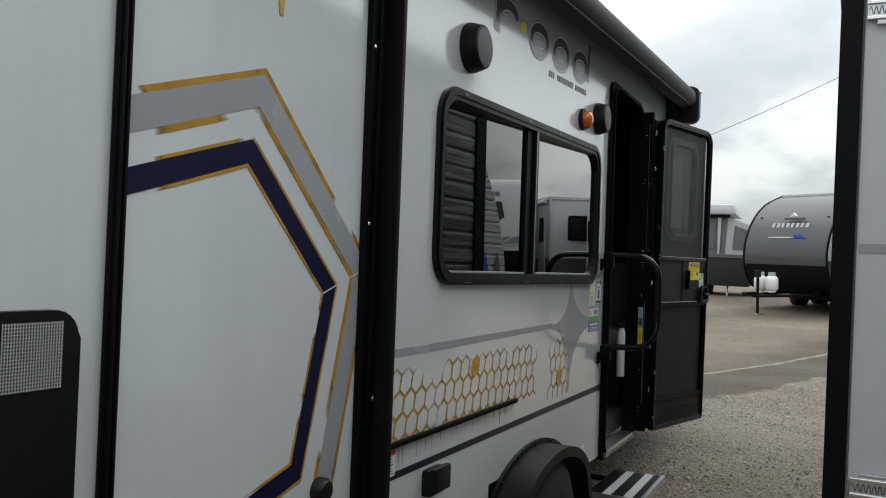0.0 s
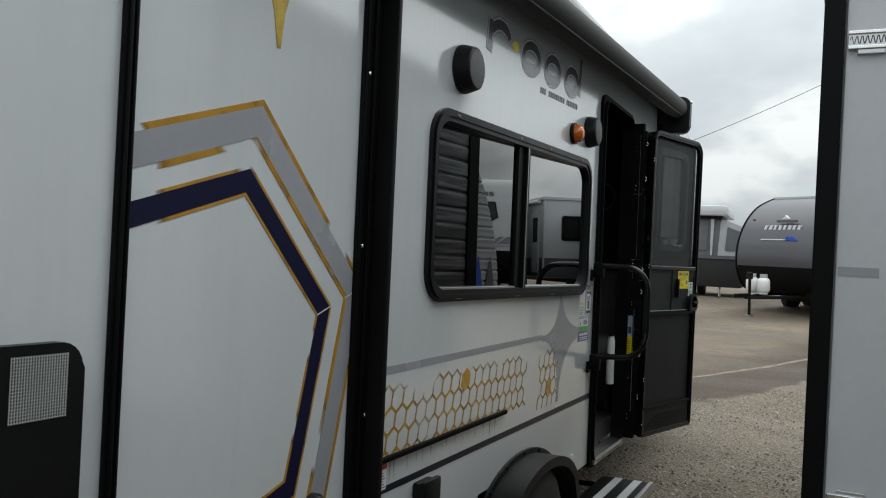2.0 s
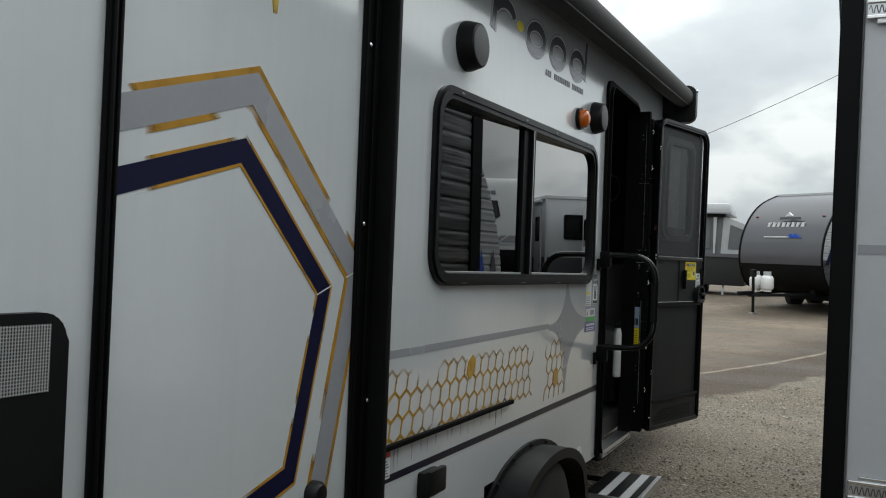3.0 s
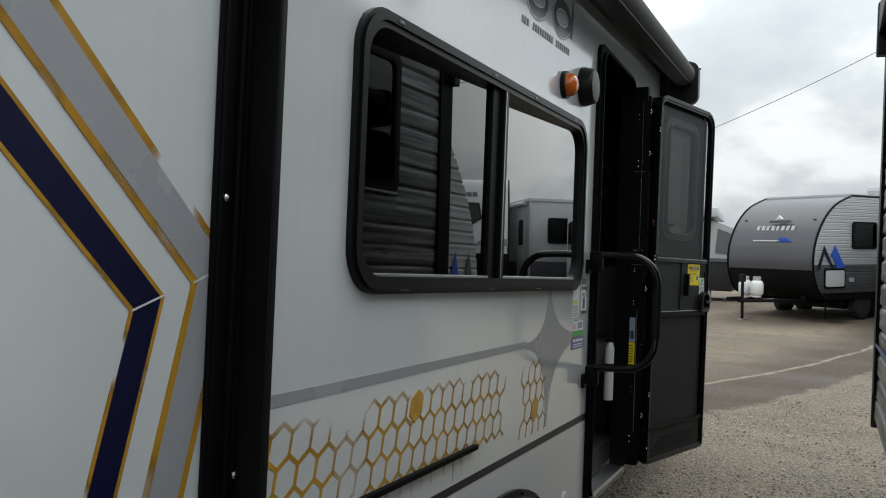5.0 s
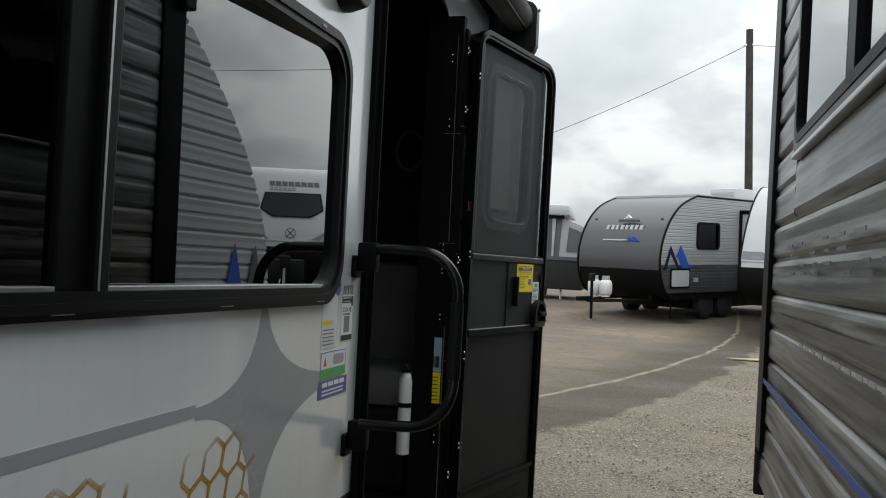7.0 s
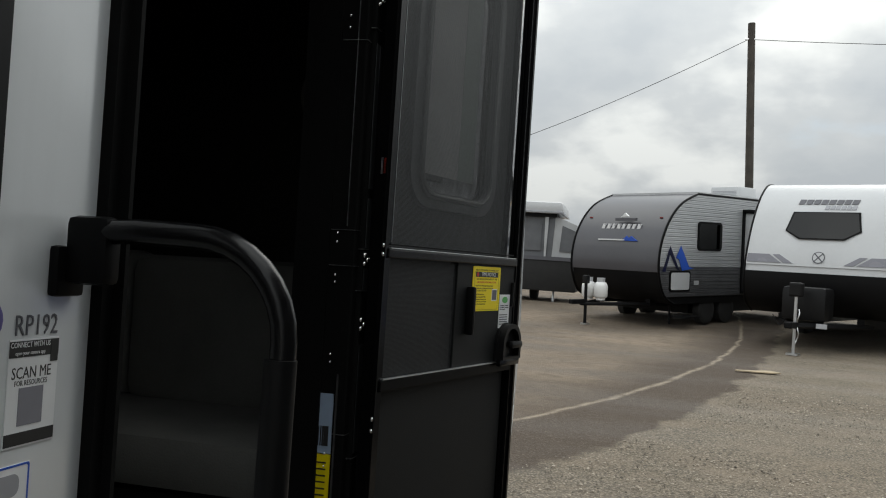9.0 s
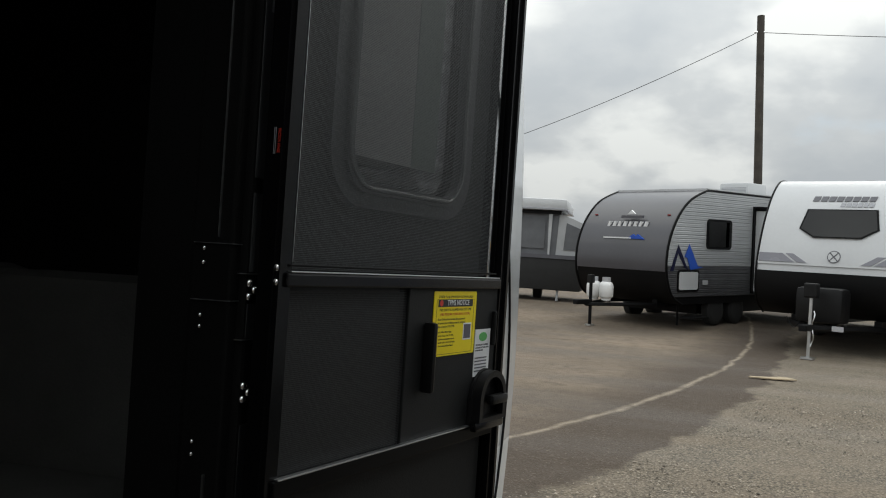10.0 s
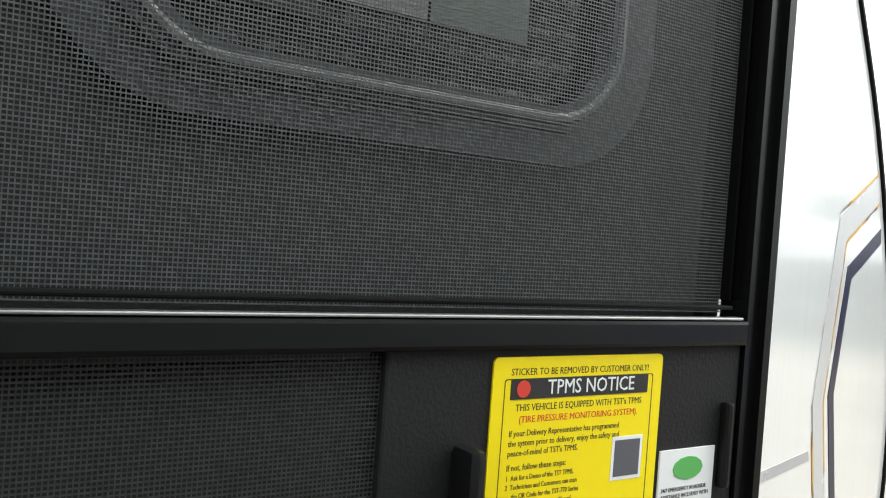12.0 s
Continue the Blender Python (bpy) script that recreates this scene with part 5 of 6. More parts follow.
def build_wall_labels():
    def lab(y0, y1, z0, z1, mat, label):
        ob = part("label", box((0.0, y0, z0), (0.0012, y1, z1)), mat, rv, label)
        ob.location.y -= 0.03
        return ob

    a = lab(3.965, 4.06, 1.21, 1.345, sticker_white, "white printed maker's label")
    part("label_band", box((0.0012, 3.965, 1.267), (0.0016, 4.03, 1.278)), sticker_yellow, a)
    for i in range(5):
        part("print_line", box((0.0012, 3.972, 1.217 + 0.009 * i), (0.0016, 4.045 - 0.006 * (i % 2), 1.2195 + 0.009 * i)), dark_ink, a)
    a = lab(4.08, 4.157, 1.203, 1.322, sticker_white, "white scan-me label")
    a.location.y += 0.012
    a.location.z += 0.016
    part("print_bar", box((0.0012, 4.08, 1.302), (0.0016, 4.157, 1.32)), print_black, a)
    words("print", "CONNECT WITH US", 0.0085, on_wall(0.0017, 4.112, 1.3155), sticker_white, a, "CENTER", 0.78, 0.0002)
    words("print", "open your camera app", 0.006, on_wall(0.0017, 4.112, 1.3065), sticker_white, a, "CENTER", 0.85, 0.0002)
    part("phone_mark", box((0.0016, 4.144, 1.294), (0.0019, 4.156, 1.318), 0.0001), print_black, a)
    words("print", "SCAN ME", 0.0185, on_wall(0.0013, 4.116, 1.284), print_black, a, "CENTER", 0.8, 0.0002)
    words("print", "FOR RESOURCES", 0.0085, on_wall(0.0013, 4.116, 1.273), print_black, a, "CENTER", 0.8, 0.0002)
    part("print_block", box((0.0012, 4.098, 1.226), (0.0016, 4.136, 1.268)), logo_grey, a)
    part("print_bar", box((0.0012, 4.08, 1.205), (0.0016, 4.157, 1.219)), print_black, a)
    words("model_number", "RP192", 0.033, on_wall(0.0008, 4.102, 1.352), dark_ink, rv, "CENTER", 0.8, 0.0003)
    a = lab(3.97, 4.135, 1.135, 1.20, sticker_white, "white and green label with a blue edge")
    part("label_edge", ring(rrect(3.97, 1.135, 4.135, 1.20, 0.004), rrect(3.9725, 1.1375, 4.1325, 1.1975, 0.003), 0.0012, 0.0015), blue_ink, a)
    part("label_band", box((0.0012, 3.97, 1.135), (0.0016, 4.135, 1.158)), sticker_green, a)
    part("label_figure", prism([(3.988, 1.165), (4.008, 1.165), (3.998, 1.188)], 0.0012, 0.0016), sticker_red, a)
    part("label_figure", prism(rrect(4.05, 1.165, 4.12, 1.19, 0.01), 0.0012, 0.0016), stripe_grey, a)
    a = lab(3.962, 4.15, 1.085, 1.13, sticker_purple, "purple printed dealer label")
    for k in range(4):
        part("print_line", box((0.0012, 3.985 + 0.038 * k, 1.113), (0.0016, 4.017 + 0.038 * k, 1.124)), sticker_white, a)
    for i in range(2):
        part("print_line", box((0.0012, 3.985, 1.092 + 0.009 * i), (0.0016, 4.125, 1.096 + 0.009 * i)), sticker_white, a)
    part("lock_tab", box((0.0, 3.985, 1.36), (0.016, 4.012, 1.42), 0.006), black_plastic, rv, "", True)
    part("round_badge", prism([(4.03 + 0.02 * math.cos(k * 0.393), 1.36 + 0.022 * math.sin(k * 0.393)) for k in range(16)], 0.0, 0.0014), sticker_purple, rv)


def build_nose_print():
    x = 0.0015
    nv = [(7.25, 1.63), (6.985, 1.53), (6.90, 1.25), (6.975, 0.975), (7.25, 0.87)]
    part("navy_hexagon", band(nv, -0.02, 0.02, 0, x), navy, rv, "dark navy printed hexagon")
    gr = [(7.2, 1.745), (6.91, 1.63), (6.805, 1.24), (6.87, 0.99), (6.93, 0.9)]
    part("grey_chevron", band(gr, -0.035, 0.035, 0, x), pale_grey, rv, "grey printed chevron")
    part("gold_outline", band(gr, 0.036, 0.044, 0, x, bm=band(gr, -0.044, -0.036, 0, x)), gold_fade, rv)
    part("grey_stripe", prism([(4.93, 1.121), (6.77, 1.121), (6.76, 1.143), (4.93, 1.143)], 0, x), stripe_grey, rv)
    part("side_marker", box((0, 7.1, 0.64), (0.02, 7.2, 0.69), 0.006), amber, rv, "orange side marker", True)


def build_cabin():
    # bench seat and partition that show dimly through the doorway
    c = part("bench_seat", box((-1.45, 5.02, 0.585), (-0.10, 5.64, 0.90), 0.03), inside_shade, rv, "bench base, coloured near black for the cabin's shade")
    part("seat_cushion", box((-1.45, 5.0, 0.90), (-0.09, 5.5, 1.03), 0.04), cushion, c, "grey seat cushion", True)
    part("back_cushion", box((-1.45, 5.42, 1.02), (-0.805, 5.62, 1.45), 0.05), cushion, c, "grey back cushion", True)
    part("back_cushion", box((-0.80, 5.42, 1.02), (-0.075, 5.62, 1.44), 0.05), cushion, c, "grey back cushion", True)
    p = part("wall_panel", box((-1.45, 5.65, 0.585), (-0.072, 5.675, 2.55)), inside_shade, rv, "panel behind the bench, blackened for the cabin's shade")
    part("round_emblem", ring([(-0.33 + 0.07 * math.cos(k * 0.262), 1.95 + 0.095 * math.sin(k * 0.262)) for k in range(24)], [(-0.33 + 0.058 * math.cos(k * 0.262), 1.95 + 0.08 * math.sin(k * 0.262)) for k in range(24)], 5.642, 5.6505, "y"), cushion, p)
    part("dinette_back", box((-1.9, 2.0, 0.585), (-0.9, 2.15, 1.3), 0.03), cushion, rv, "", True)
    e = part("fire_extinguisher", lathe([(0.0, 0.015), (0.004, 0.023), (0.255, 0.023), (0.28, 0.016), (0.29, 0.009), (0.30, 0.009)], (-0.055, 4.845, 0.77), "z", 24), tank_white, rv, "white fire extinguisher by the doorway", True)
    part("valve", box((-0.07, 4.83, 1.055), (-0.04, 4.86, 1.09), 0.004), black_plastic, e)
    part("gauge", lathe([(-0.012, 0.012), (0.0, 0.012), (0.002, 0.01)], (-0.055, 4.827, 1.075), "y", 12), bright_metal, e)
    part("strap", lathe([(0.0, 0.0245), (0.016, 0.0245)], (-0.055, 4.845, 0.935), "z", 24), black_plastic, e)
    part("bracket", box((-0.068, 4.867, 0.78), (-0.042, 4.882, 1.0), 0.003), black_plastic, e)


build_doorway()
leaf = build_screen_door()
build_door_stickers(leaf)
for build in (build_main_door, build_grab_rail, build_wall_labels, build_nose_print, build_cabin):
    build()


# ---- fluted metal siding ----
def siding_course(z0, height, y0f, y1f, x, flutes=2, depth=0.010):
    """One sheet of horizontal fluted siding on the plane x, facing -x; its ends may follow a slope: y0f and y1f give the ends at a height."""
    bm = bmesh.new()
    prof = [(0.004, 0.0)]
    step = height / flutes
    for k in range(flutes):
        for u, d in ((0.05, 0.0), (0.09, -0.6), (0.16, -1.0), (0.5, -0.8), (0.8, -0.95), (0.9, -0.6), (0.95, 0.0)):
            prof.append((d * depth, (k + u) * step))
    prof.append((0.006, height))
    rows = []
    for d, z in prof:
        rows.append((bm.verts.new((x + d, y0f(z0 + z), z0 + z)), bm.verts.new((x + d, y1f(z0 + z), z0 + z))))
    for a, b in zip(rows, rows[1:]):
        bm.faces.new((a[0], a[1], b[1], b[0]))
    back = (bm.verts.new((x + 0.03, y0f(z0), z0)), bm.verts.new((x + 0.03, y1f(z0), z0)), bm.verts.new((x + 0.03, y1f(z0 + height), z0 + height)), bm.verts.new((x + 0.03, y0f(z0 + height), z0 + height)))
    bm.faces.new(back)
    bm.faces.new((rows[0][0], rows[0][1], back[1], back[0]))
    bm.faces.new((rows[-1][0], rows[-1][1], back[2], back[3]))
    bm.faces.new([r[0] for r in rows] + [back[3], back[0]])
    bm.faces.new([r[1] for r in rows] + [back[2], back[1]])
    return bm


# ---- silver trailer across the lane, with its slide-out run out ----
# its own axes: x away from the lane, y towards its nose
silver = thing("silver_trailer", pose(-0.100, 2.55, 0, 0, 0, 1.3), "silver fluted-metal travel trailer with a slide-out run out", "travel trailer")


def build_slide_out():
    L, z0, z1, d = 2.29, 0.80, 2.58, 0.86
    win = (0.50, 1.77, 1.735, 2.40)
    core = box((0.03, 0.03, z0), (d, L - 0.03, z1))
    part("slide_out_box", core, slide_grey, silver, "grey slide-out box")
    part("slide_out_side", box((0.042, 0.0, z0 + 0.02), (d, 0.03, z1)), slide_grey, silver, "plain grey slide-out side wall")
    part("slide_out_side", box((0.042, L - 0.03, z0 + 0.02), (d, L, z1)), slide_grey, silver)
    part("corner_trim", box((-0.02, -0.014, z0 - 0.06), (0.036, 0.006, z1), 0.004), black_trim, silver, "black slide-out corner trim")
    part("corner_trim", box((-0.02, L - 0.12, z0 + 0.12), (0.03, L + 0.014, z1 - 0.02), 0.004), black_trim, silver, "black slide-out corner trim")
    part("top_fascia", box((-0.05, -0.01, z1 - 0.11), (0.0, L + 0.02, z1 + 0.02), 0.01), black_trim, silver, "black fascia along the slide-out top")
    part("fascia_cap", box((-0.055, L - 0.035, z1 - 0.2), (0.01, L + 0.03, z1 + 0.03), 0.008), black_plastic, silver)
    part("corner_foot", box((-0.02, L - 0.02, z0 - 0.03), (0.03, L + 0.012, z0 + 0.13), 0.008), rubber, silver)
    for z in (2.135, 0.84):
        r = part("gear_rack", box((0.045, -0.012, z - 0.022), (d, 0.0, z + 0.022), 0.003), aluminium, silver, "aluminium slide-out gear rack")
        part("rack_lip", box((0.045, -0.018, z + 0.016), (d, -0.012, z + 0.026), 0.002), bright_metal, r)
        part("rack_lip", box((0.045, -0.018, z - 0.026), (d, -0.012, z - 0.016), 0.002), bright_metal, r)
        path = []
        for i in range(0, 360):
            path.append((0.05 + 0.00225 * i, -0.0125, z + 0.011 * math.copysign(abs(math.sin(i * 1.05)) ** 0.5, math.sin(i * 1.05))))
        part("rack_teeth", tube(path, 0.0014, 4), dark_ink, r)
        part("rack_clip", box((0.07, -0.014, z - 0.04 if z > 1.5 else z + 0.026), (0.14, -0.002, z - 0.026 if z > 1.5 else z + 0.038), 0.002), aluminium, r)
    part("tape_patch", box((0.046, -0.0015, 1.475), (0.15, 0.0, 1.50)), stripe_grey, silver)
    z = z0
    n = 9
    h = (z1 - z0) / n
    for i in range(n):
        za, zb = z0 + i * h, z0 + (i + 1) * h
        mat = siding_stained if zb < 1.6 else siding_worn
        spans = [(0.008, L)]
        if zb > win[1] and za < win[3]:
            spans = [(0.008, win[0] - 0.03), (win[2] + 0.03, L)]
        for a, b in spans:
            part("siding_sheet", siding_course(za, h, lambda q, a=a: a, lambda q, b=b: b, 0.0, 2, 0.008), mat, silver)
        for lo, hi in ((za, win[1] - 0.025), (win[3] + 0.025, zb)):
            if len(spans) > 1 and za <= lo < hi <= zb:
                part("siding_sheet", siding_course(lo, hi - lo, lambda q: win[0] - 0.03, lambda q: win[2] + 0.03, 0.0, 1, 0.008), mat, silver)
    out, inn = rrect(win[0] - 0.03, win[1] - 0.03, win[2] + 0.03, win[3] + 0.03, 0.06), rrect(win[0], win[1], win[2], win[3], 0.05)
    fr = part("window_frame", ring(out, inn, -0.018, 0.02), window_black, silver, "black window frame with dull metal lip", True)
    part("sill_lip", box((-0.024, win[0] - 0.01, win[1] - 0.034), (0.0, win[2] + 0.01, win[1] - 0.022), 0.003), aluminium, fr)
    part("gasket", ring(inn, rrect(win[0] + 0.022, win[1] + 0.022, win[2] - 0.022, win[3] - 0.022, 0.04), -0.02, 0.01), black_trim, fr)
    part("mullion", box((-0.02, 1.02, win[1]), (0.01, 1.085, win[3])), black_trim, fr)
    part("bright_edge", box((-0.021, 1.087, win[1] + 0.02), (0.0, 1.095, win[3] - 0.02)), aluminium, fr)
    part("pane", box((-0.008, win[0] + 0.01, win[1] + 0.01), (-0.004, win[2] - 0.01, win[3] - 0.01)), bright_glass, fr, "mirror-dark window pane")
    # dark and blue printed bands with lettering too worn to read
    def strip(ya, yb, za, zb, mat, name, label=""):
        part(name, box((-0.0185, ya, za), (-0.0165, yb, zb)), mat, silver, label)

    strip(0.15, 1.95, 1.33, 1.345, dark_ink, "printed_band", "dark printed band")
    strip(0.03, 2.2, 1.128, 1.142, blue_ink, "printed_band", "blue printed stripe")
    for k in range(8):
        for j, z in enumerate((1.448, 1.466, 1.49, 1.515)):
            if (k * 7 + j * 3) % 4:
                strip(0.5 + 0.16 * k + 0.02 * j, 0.5 + 0.16 * k + 0.02 * j + 0.045 + 0.02 * ((k + j) % 3), z, z + 0.007, logo_grey, "worn_letter", "worn dark lettering")
    for k in range(11):
        strip(0.6 + 0.085 * k, 0.6 + 0.085 * k + 0.045, 1.29, 1.298, pale_grey, "worn_letter", "worn grey lettering")


def build_silver_body():
    x = 0.9
    nose = lambda z: 4.54 - 0.4 * max(0.0, z - 1.2) ** 2 - 0.5 * max(0.0, 1.0 - z) ** 2
    rear = lambda z: -7.5
    n = 12
    h = (2.95 - 0.6) / n
    for i in range(n):
        za = 0.6 + i * h
        mat = siding_dark if za < 0.95 else siding_silver
        part("siding_sheet", siding_course(za, h, rear, nose, x), mat, silver)
    prof = [(nose(z), z) for z in [0.6 + 0.1 * k for k in range(24)]] + [(nose(2.95), 2.98)]
    part("body_core", prism([(-7.45, 0.6)] + prof + [(-7.45, 2.98)], x + 0.03, x + 2.4), cap_grey, silver, "grey rounded trailer body")
    for k in range(2):
        m = part("mountain_print", prism([(3.98 + 0.24 * k, 1.12), (4.11 + 0.24 * k, 1.52), (4.24 + 0.24 * k, 1.12)], x - 0.02, x - 0.0175), dark_ink if k else blue_ink, silver, "mountain-shaped print")
    part("chassis", box((x + 0.3, -7.4, 0.4), (x + 0.4, 4.7, 0.6)), cap_black, silver)
    for y in (-0.2, 0.75):
        w = part("tyre", lathe([(-0.1, 0.2), (-0.11, 0.28), (-0.08, 0.33), (0.08, 0.33), (0.11, 0.28), (0.1, 0.2)], (x + 0.15, y, 0.33), "x", 24), rubber, silver, "black road tyre", True)
        part("rim", lathe([(-0.08, 0.2), (0.08, 0.2), (0.03, 0.05)], (x + 0.15, y, 0.33), "x", 20), aluminium, w)


build_slide_out()
build_silver_body()


# ---- trailers across the lot ----
def nose_line(knots, n=20):
    pts = []
    for i in range(n + 1):
        f = i / n * (len(knots) - 1)
        k = min(int(f), len(knots) - 2)
        p = [Vector(knots[min(max(k + j, 0), len(knots) - 1)]) for j in (-1, 0, 1, 2)]
        u = f - k
        pts.append(tuple(0.5 * (2 * p[1] + (p[2] - p[0]) * u + (2 * p[0] - 5 * p[1] + 4 * p[2] - p[3]) * u * u + (3 * p[1] - p[0] - 3 * p[2] + p[3]) * u ** 3)))
    return pts


def tyre_pair(root, x, ys, r=0.33):
    for y in ys:
        w = part("tyre", lathe([(-0.1, 0.2), (-0.11, r - 0.05), (-0.08, r), (0.08, r), (0.11, r - 0.05), (0.1, 0.2)], (x, y, r), "x", 28), rubber, root, "black road tyre", True)
        part("rim", lathe([(-0.08, 0.19), (0.09, 0.19), (0.06, 0.15), (0.06, 0.02)], (x, y, r), "x", 24), aluminium, w)


def air_conditioner(root, y, z, w=0.7):
    a = part("air_conditioner", box((-w / 2, y, z), (w / 2, y + 0.9, z + 0.36), 0.05), far_white, root, "white rooftop air conditioner", True)
    for i in range(6):
        part("louvre", box((-w / 2 - 0.004, y + 0.08, z + 0.05 + 0.035 * i), (-w / 2, y + 0.82, z + 0.065 + 0.035 * i)), stripe_grey, a)
        part("louvre", box((-w / 2 + 0.06, y - 0.004, z + 0.05 + 0.035 * i), (w / 2 - 0.06, y, z + 0.065 + 0.035 * i)), stripe_grey, a)


def build_grey_trailer(root):
    W2, BACK, ROOF = 1.22, 8.2, 2.98
    knots = [(1.7, 0.5), (1.32, 0.7), (1.12, 1.1), (1.09, 1.5), (1.2, 1.95), (1.48, 2.4), (1.9, 2.75), (2.5, 2.98)]
    curve = nose_line(knots, 28)

    def front(z):
        for (ya, za), (yb, zb) in zip(curve, curve[1:]):
            if za <= z <= zb:
                return ya + (yb - ya) * (z - za) / max(1e-6, zb - za)
        return curve[-1][0] if z > 2 else curve[0][0]

    part("body_core", prism(curve + [(BACK, ROOF), (BACK, 0.5)], -W2 + 0.03, W2 - 0.03), cap_black, root)
    up = [p for p in curve if p[1] >= 1.12]
    lo = [p for p in curve if p[1] <= 1.16]
    for name, seg, mat, lab in (("nose_cap", up, cap_grey, "grey rounded nose cap"), ("nose_skirt", lo, cap_black, "black lower nose")):
        part(name, prism([(y - 0.02, z + 0.004) for y, z in seg] + [(y + 0.03, z) for y, z in seg[::-1]], -W2, W2), mat, root, lab, True)
    for s in (-1, 1):
        part("edge_trim", tube([(s * W2, y - 0.02, z) for y, z in curve] + [(s * W2, BACK, ROOF)], 0.028, 8), black_trim, root, "dark edge trim", True)
    part("roof_edge", box((-W2, 2.5, ROOF), (W2, BACK, ROOF + 0.05)), far_white, root)
    n = 14
    h = (ROOF - 0.66) / n
    for i in range(n):
        za = 0.66 + i * h
        mat = siding_dark if za < 1.2 else siding_silver
        c = siding_course(za, h, front, lambda z: BACK, 0.0)
        for v in c.verts:
            v.co.x = W2 - v.co.x
        part("siding_sheet", c, mat, root)
    # side window, hatch, prints
    xw = W2 + 0.017
    wf = part("side_window", prism(rrect(2.5, 1.70, 3.5, 2.36, 0.1), xw - 0.01, xw + 0.012), black_trim, root, "black framed side window")
    part("pane", prism(rrect(2.55, 1.75, 3.45, 2.31, 0.08), xw + 0.012, xw + 0.016), dark_glass, wf)
    hf = part("hatch", prism(rrect(1.45, 0.78, 2.25, 1.24, 0.06), xw, xw + 0.012), black_trim, root, "white baggage hatch")
    part("hatch_door", prism(rrect(1.5, 0.82, 2.2, 1.20, 0.05), xw + 0.012, xw + 0.02), far_white, hf)
    part("label", box((xw, 2.4, 0.92), (xw + 0.006, 2.6, 1.02)), pale_grey, root)
    part("mountain_print", prism([(1.18, 1.22), (1.45, 1.78), (1.7, 1.42), (1.85, 1.22), (1.7, 1.3), (1.45, 1.6), (1.3, 1.22)], xw, xw + 0.004), navy, root, "dark mountain print")
    part("mountain_print", prism([(1.68, 1.52), (1.85, 1.8), (2.2, 1.32), (2.4, 1.30), (1.92, 1.24), (1.78, 1.5)], xw, xw + 0.004), blue_ink, root, "blue mountain print")
    for s in (-1, 1):
        part("clearance_lamp", box((s * 0.98 - 0.035, 1.425, 2.385), (s * 0.98 + 0.035, 1.46, 2.415), 0.008), lamp_red, root, "small red clearance lamp")
    # maker's name and line on the nose as plain strokes
    f = front(2.2) - 0.05
    t = (front(2.3) - front(2.1)) / 0.2
    for i in range(8):
        x0 = -0.52 + 0.14 * i
        part("logo_stroke", prism([(x0, 2.14), (x0 + 0.075 + 0.02 * (i % 2), 2.14), (x0 + 0.1, 2.25), (x0 + 0.045, 2.25)], f - 0.015, f + 0.07, "y"), sticker_white, root, "white logo stroke")
    part("logo_stroke", prism([(-0.02, 2.4), (0.2, 2.42), (0.1, 2.5), (0.04, 2.44)], f + 0.02, f + 0.07, "y"), sticker_white, root)
    part("logo_stroke", box((-0.15, f + 0.0, 2.32), (0.42, f + 0.06, 2.38)), dark_ink, root)
    part("logo_stroke", box((-0.5, front(1.9) - 0.06, 1.87), (0.25, front(1.9) - 0.015, 1.9)), sticker_white, root)
    part("logo_stroke", prism([(0.15, 1.87), (0.3, 1.97), (0.36, 1.92), (0.42, 1.97), (0.6, 1.86)], front(1.9) - 0.06, front(1.9) - 0.015, "y"), blue_ink, root)
    # slide-out on the side
    so = part("slide_out", box((W2, 4.5, 0.75), (W2 + 0.75, 6.7, 2.62)), far_white, root, "white run-out slide-out")
    for y in (4.5, 6.7):
        part("slide_trim", box((W2 + 0.7, y - 0.02, 0.73), (W2 + 0.77, y + 0.02, 2.66)), black_trim, so)
    part("slide_awning", box((W2, 4.45, 2.64), (W2 + 0.8, 6.75, 2.72), 0.02), black_trim, so)
    part("slide_flange", box((W2 + 0.01, 4.4, 0.7), (W2 + 0.04, 4.5, 2.72)), black_trim, so)
    # tongue, jack and gas bottles
    for s in (-1, 1):
        part("tongue_beam", tube([(0, 0.0, 0.46), (s * 0.75, 1.7, 0.46)], 0.04, 6), cap_black, root, "black tongue beam")
    part("coupler", box((-0.06, -0.35, 0.46), (0.06, 0.1, 0.56), 0.02), cap_black, root)
    j = part("tongue_jack", tube([(0.0, 0.15, 0.03), (0.0, 0.15, 0.95)], 0.035, 12), cap_black, root, "tongue jack")
    part("jack_foot", box((-0.07, 0.08, 0.0), (0.07, 0.22, 0.03)), aluminium, j)
    part("jack_head", box((-0.06, 0.09, 0.9), (0.06, 0.21, 1.08), 0.02), black_plastic, j)
    for s in (-0.17, 0.17):
        g = part("gas_bottle", lathe([(-0.04, 0.1), (0.0, 0.1), (0.01, 0.12), (0.05, 0.15), (0.27, 0.152), (0.34, 0.12), (0.37, 0.06), (0.38, 0.06)], (s, 0.45, 0.58), "z", 28), tank_white, root, "white steel gas bottle", True)
        part("collar", ring([(s + 0.09 * math.cos(k * 0.314), 0.45 + 0.09 * math.sin(k * 0.314)) for k in range(20)], [(s + 0.082 * math.cos(k * 0.314), 0.45 + 0.082 * math.sin(k * 0.314)) for k in range(20)], 0.94, 1.03, "z"), pale_grey, g)
        part("valve", lathe([(0.38, 0.02), (0.43, 0.02)], (s, 0.45, 0.58), "z", 10), bright_metal, g)
    tyre_pair(root, W2 - 0.15, (3.1, 3.95))
    tyre_pair(root, -W2 + 0.15, (3.1, 3.95))
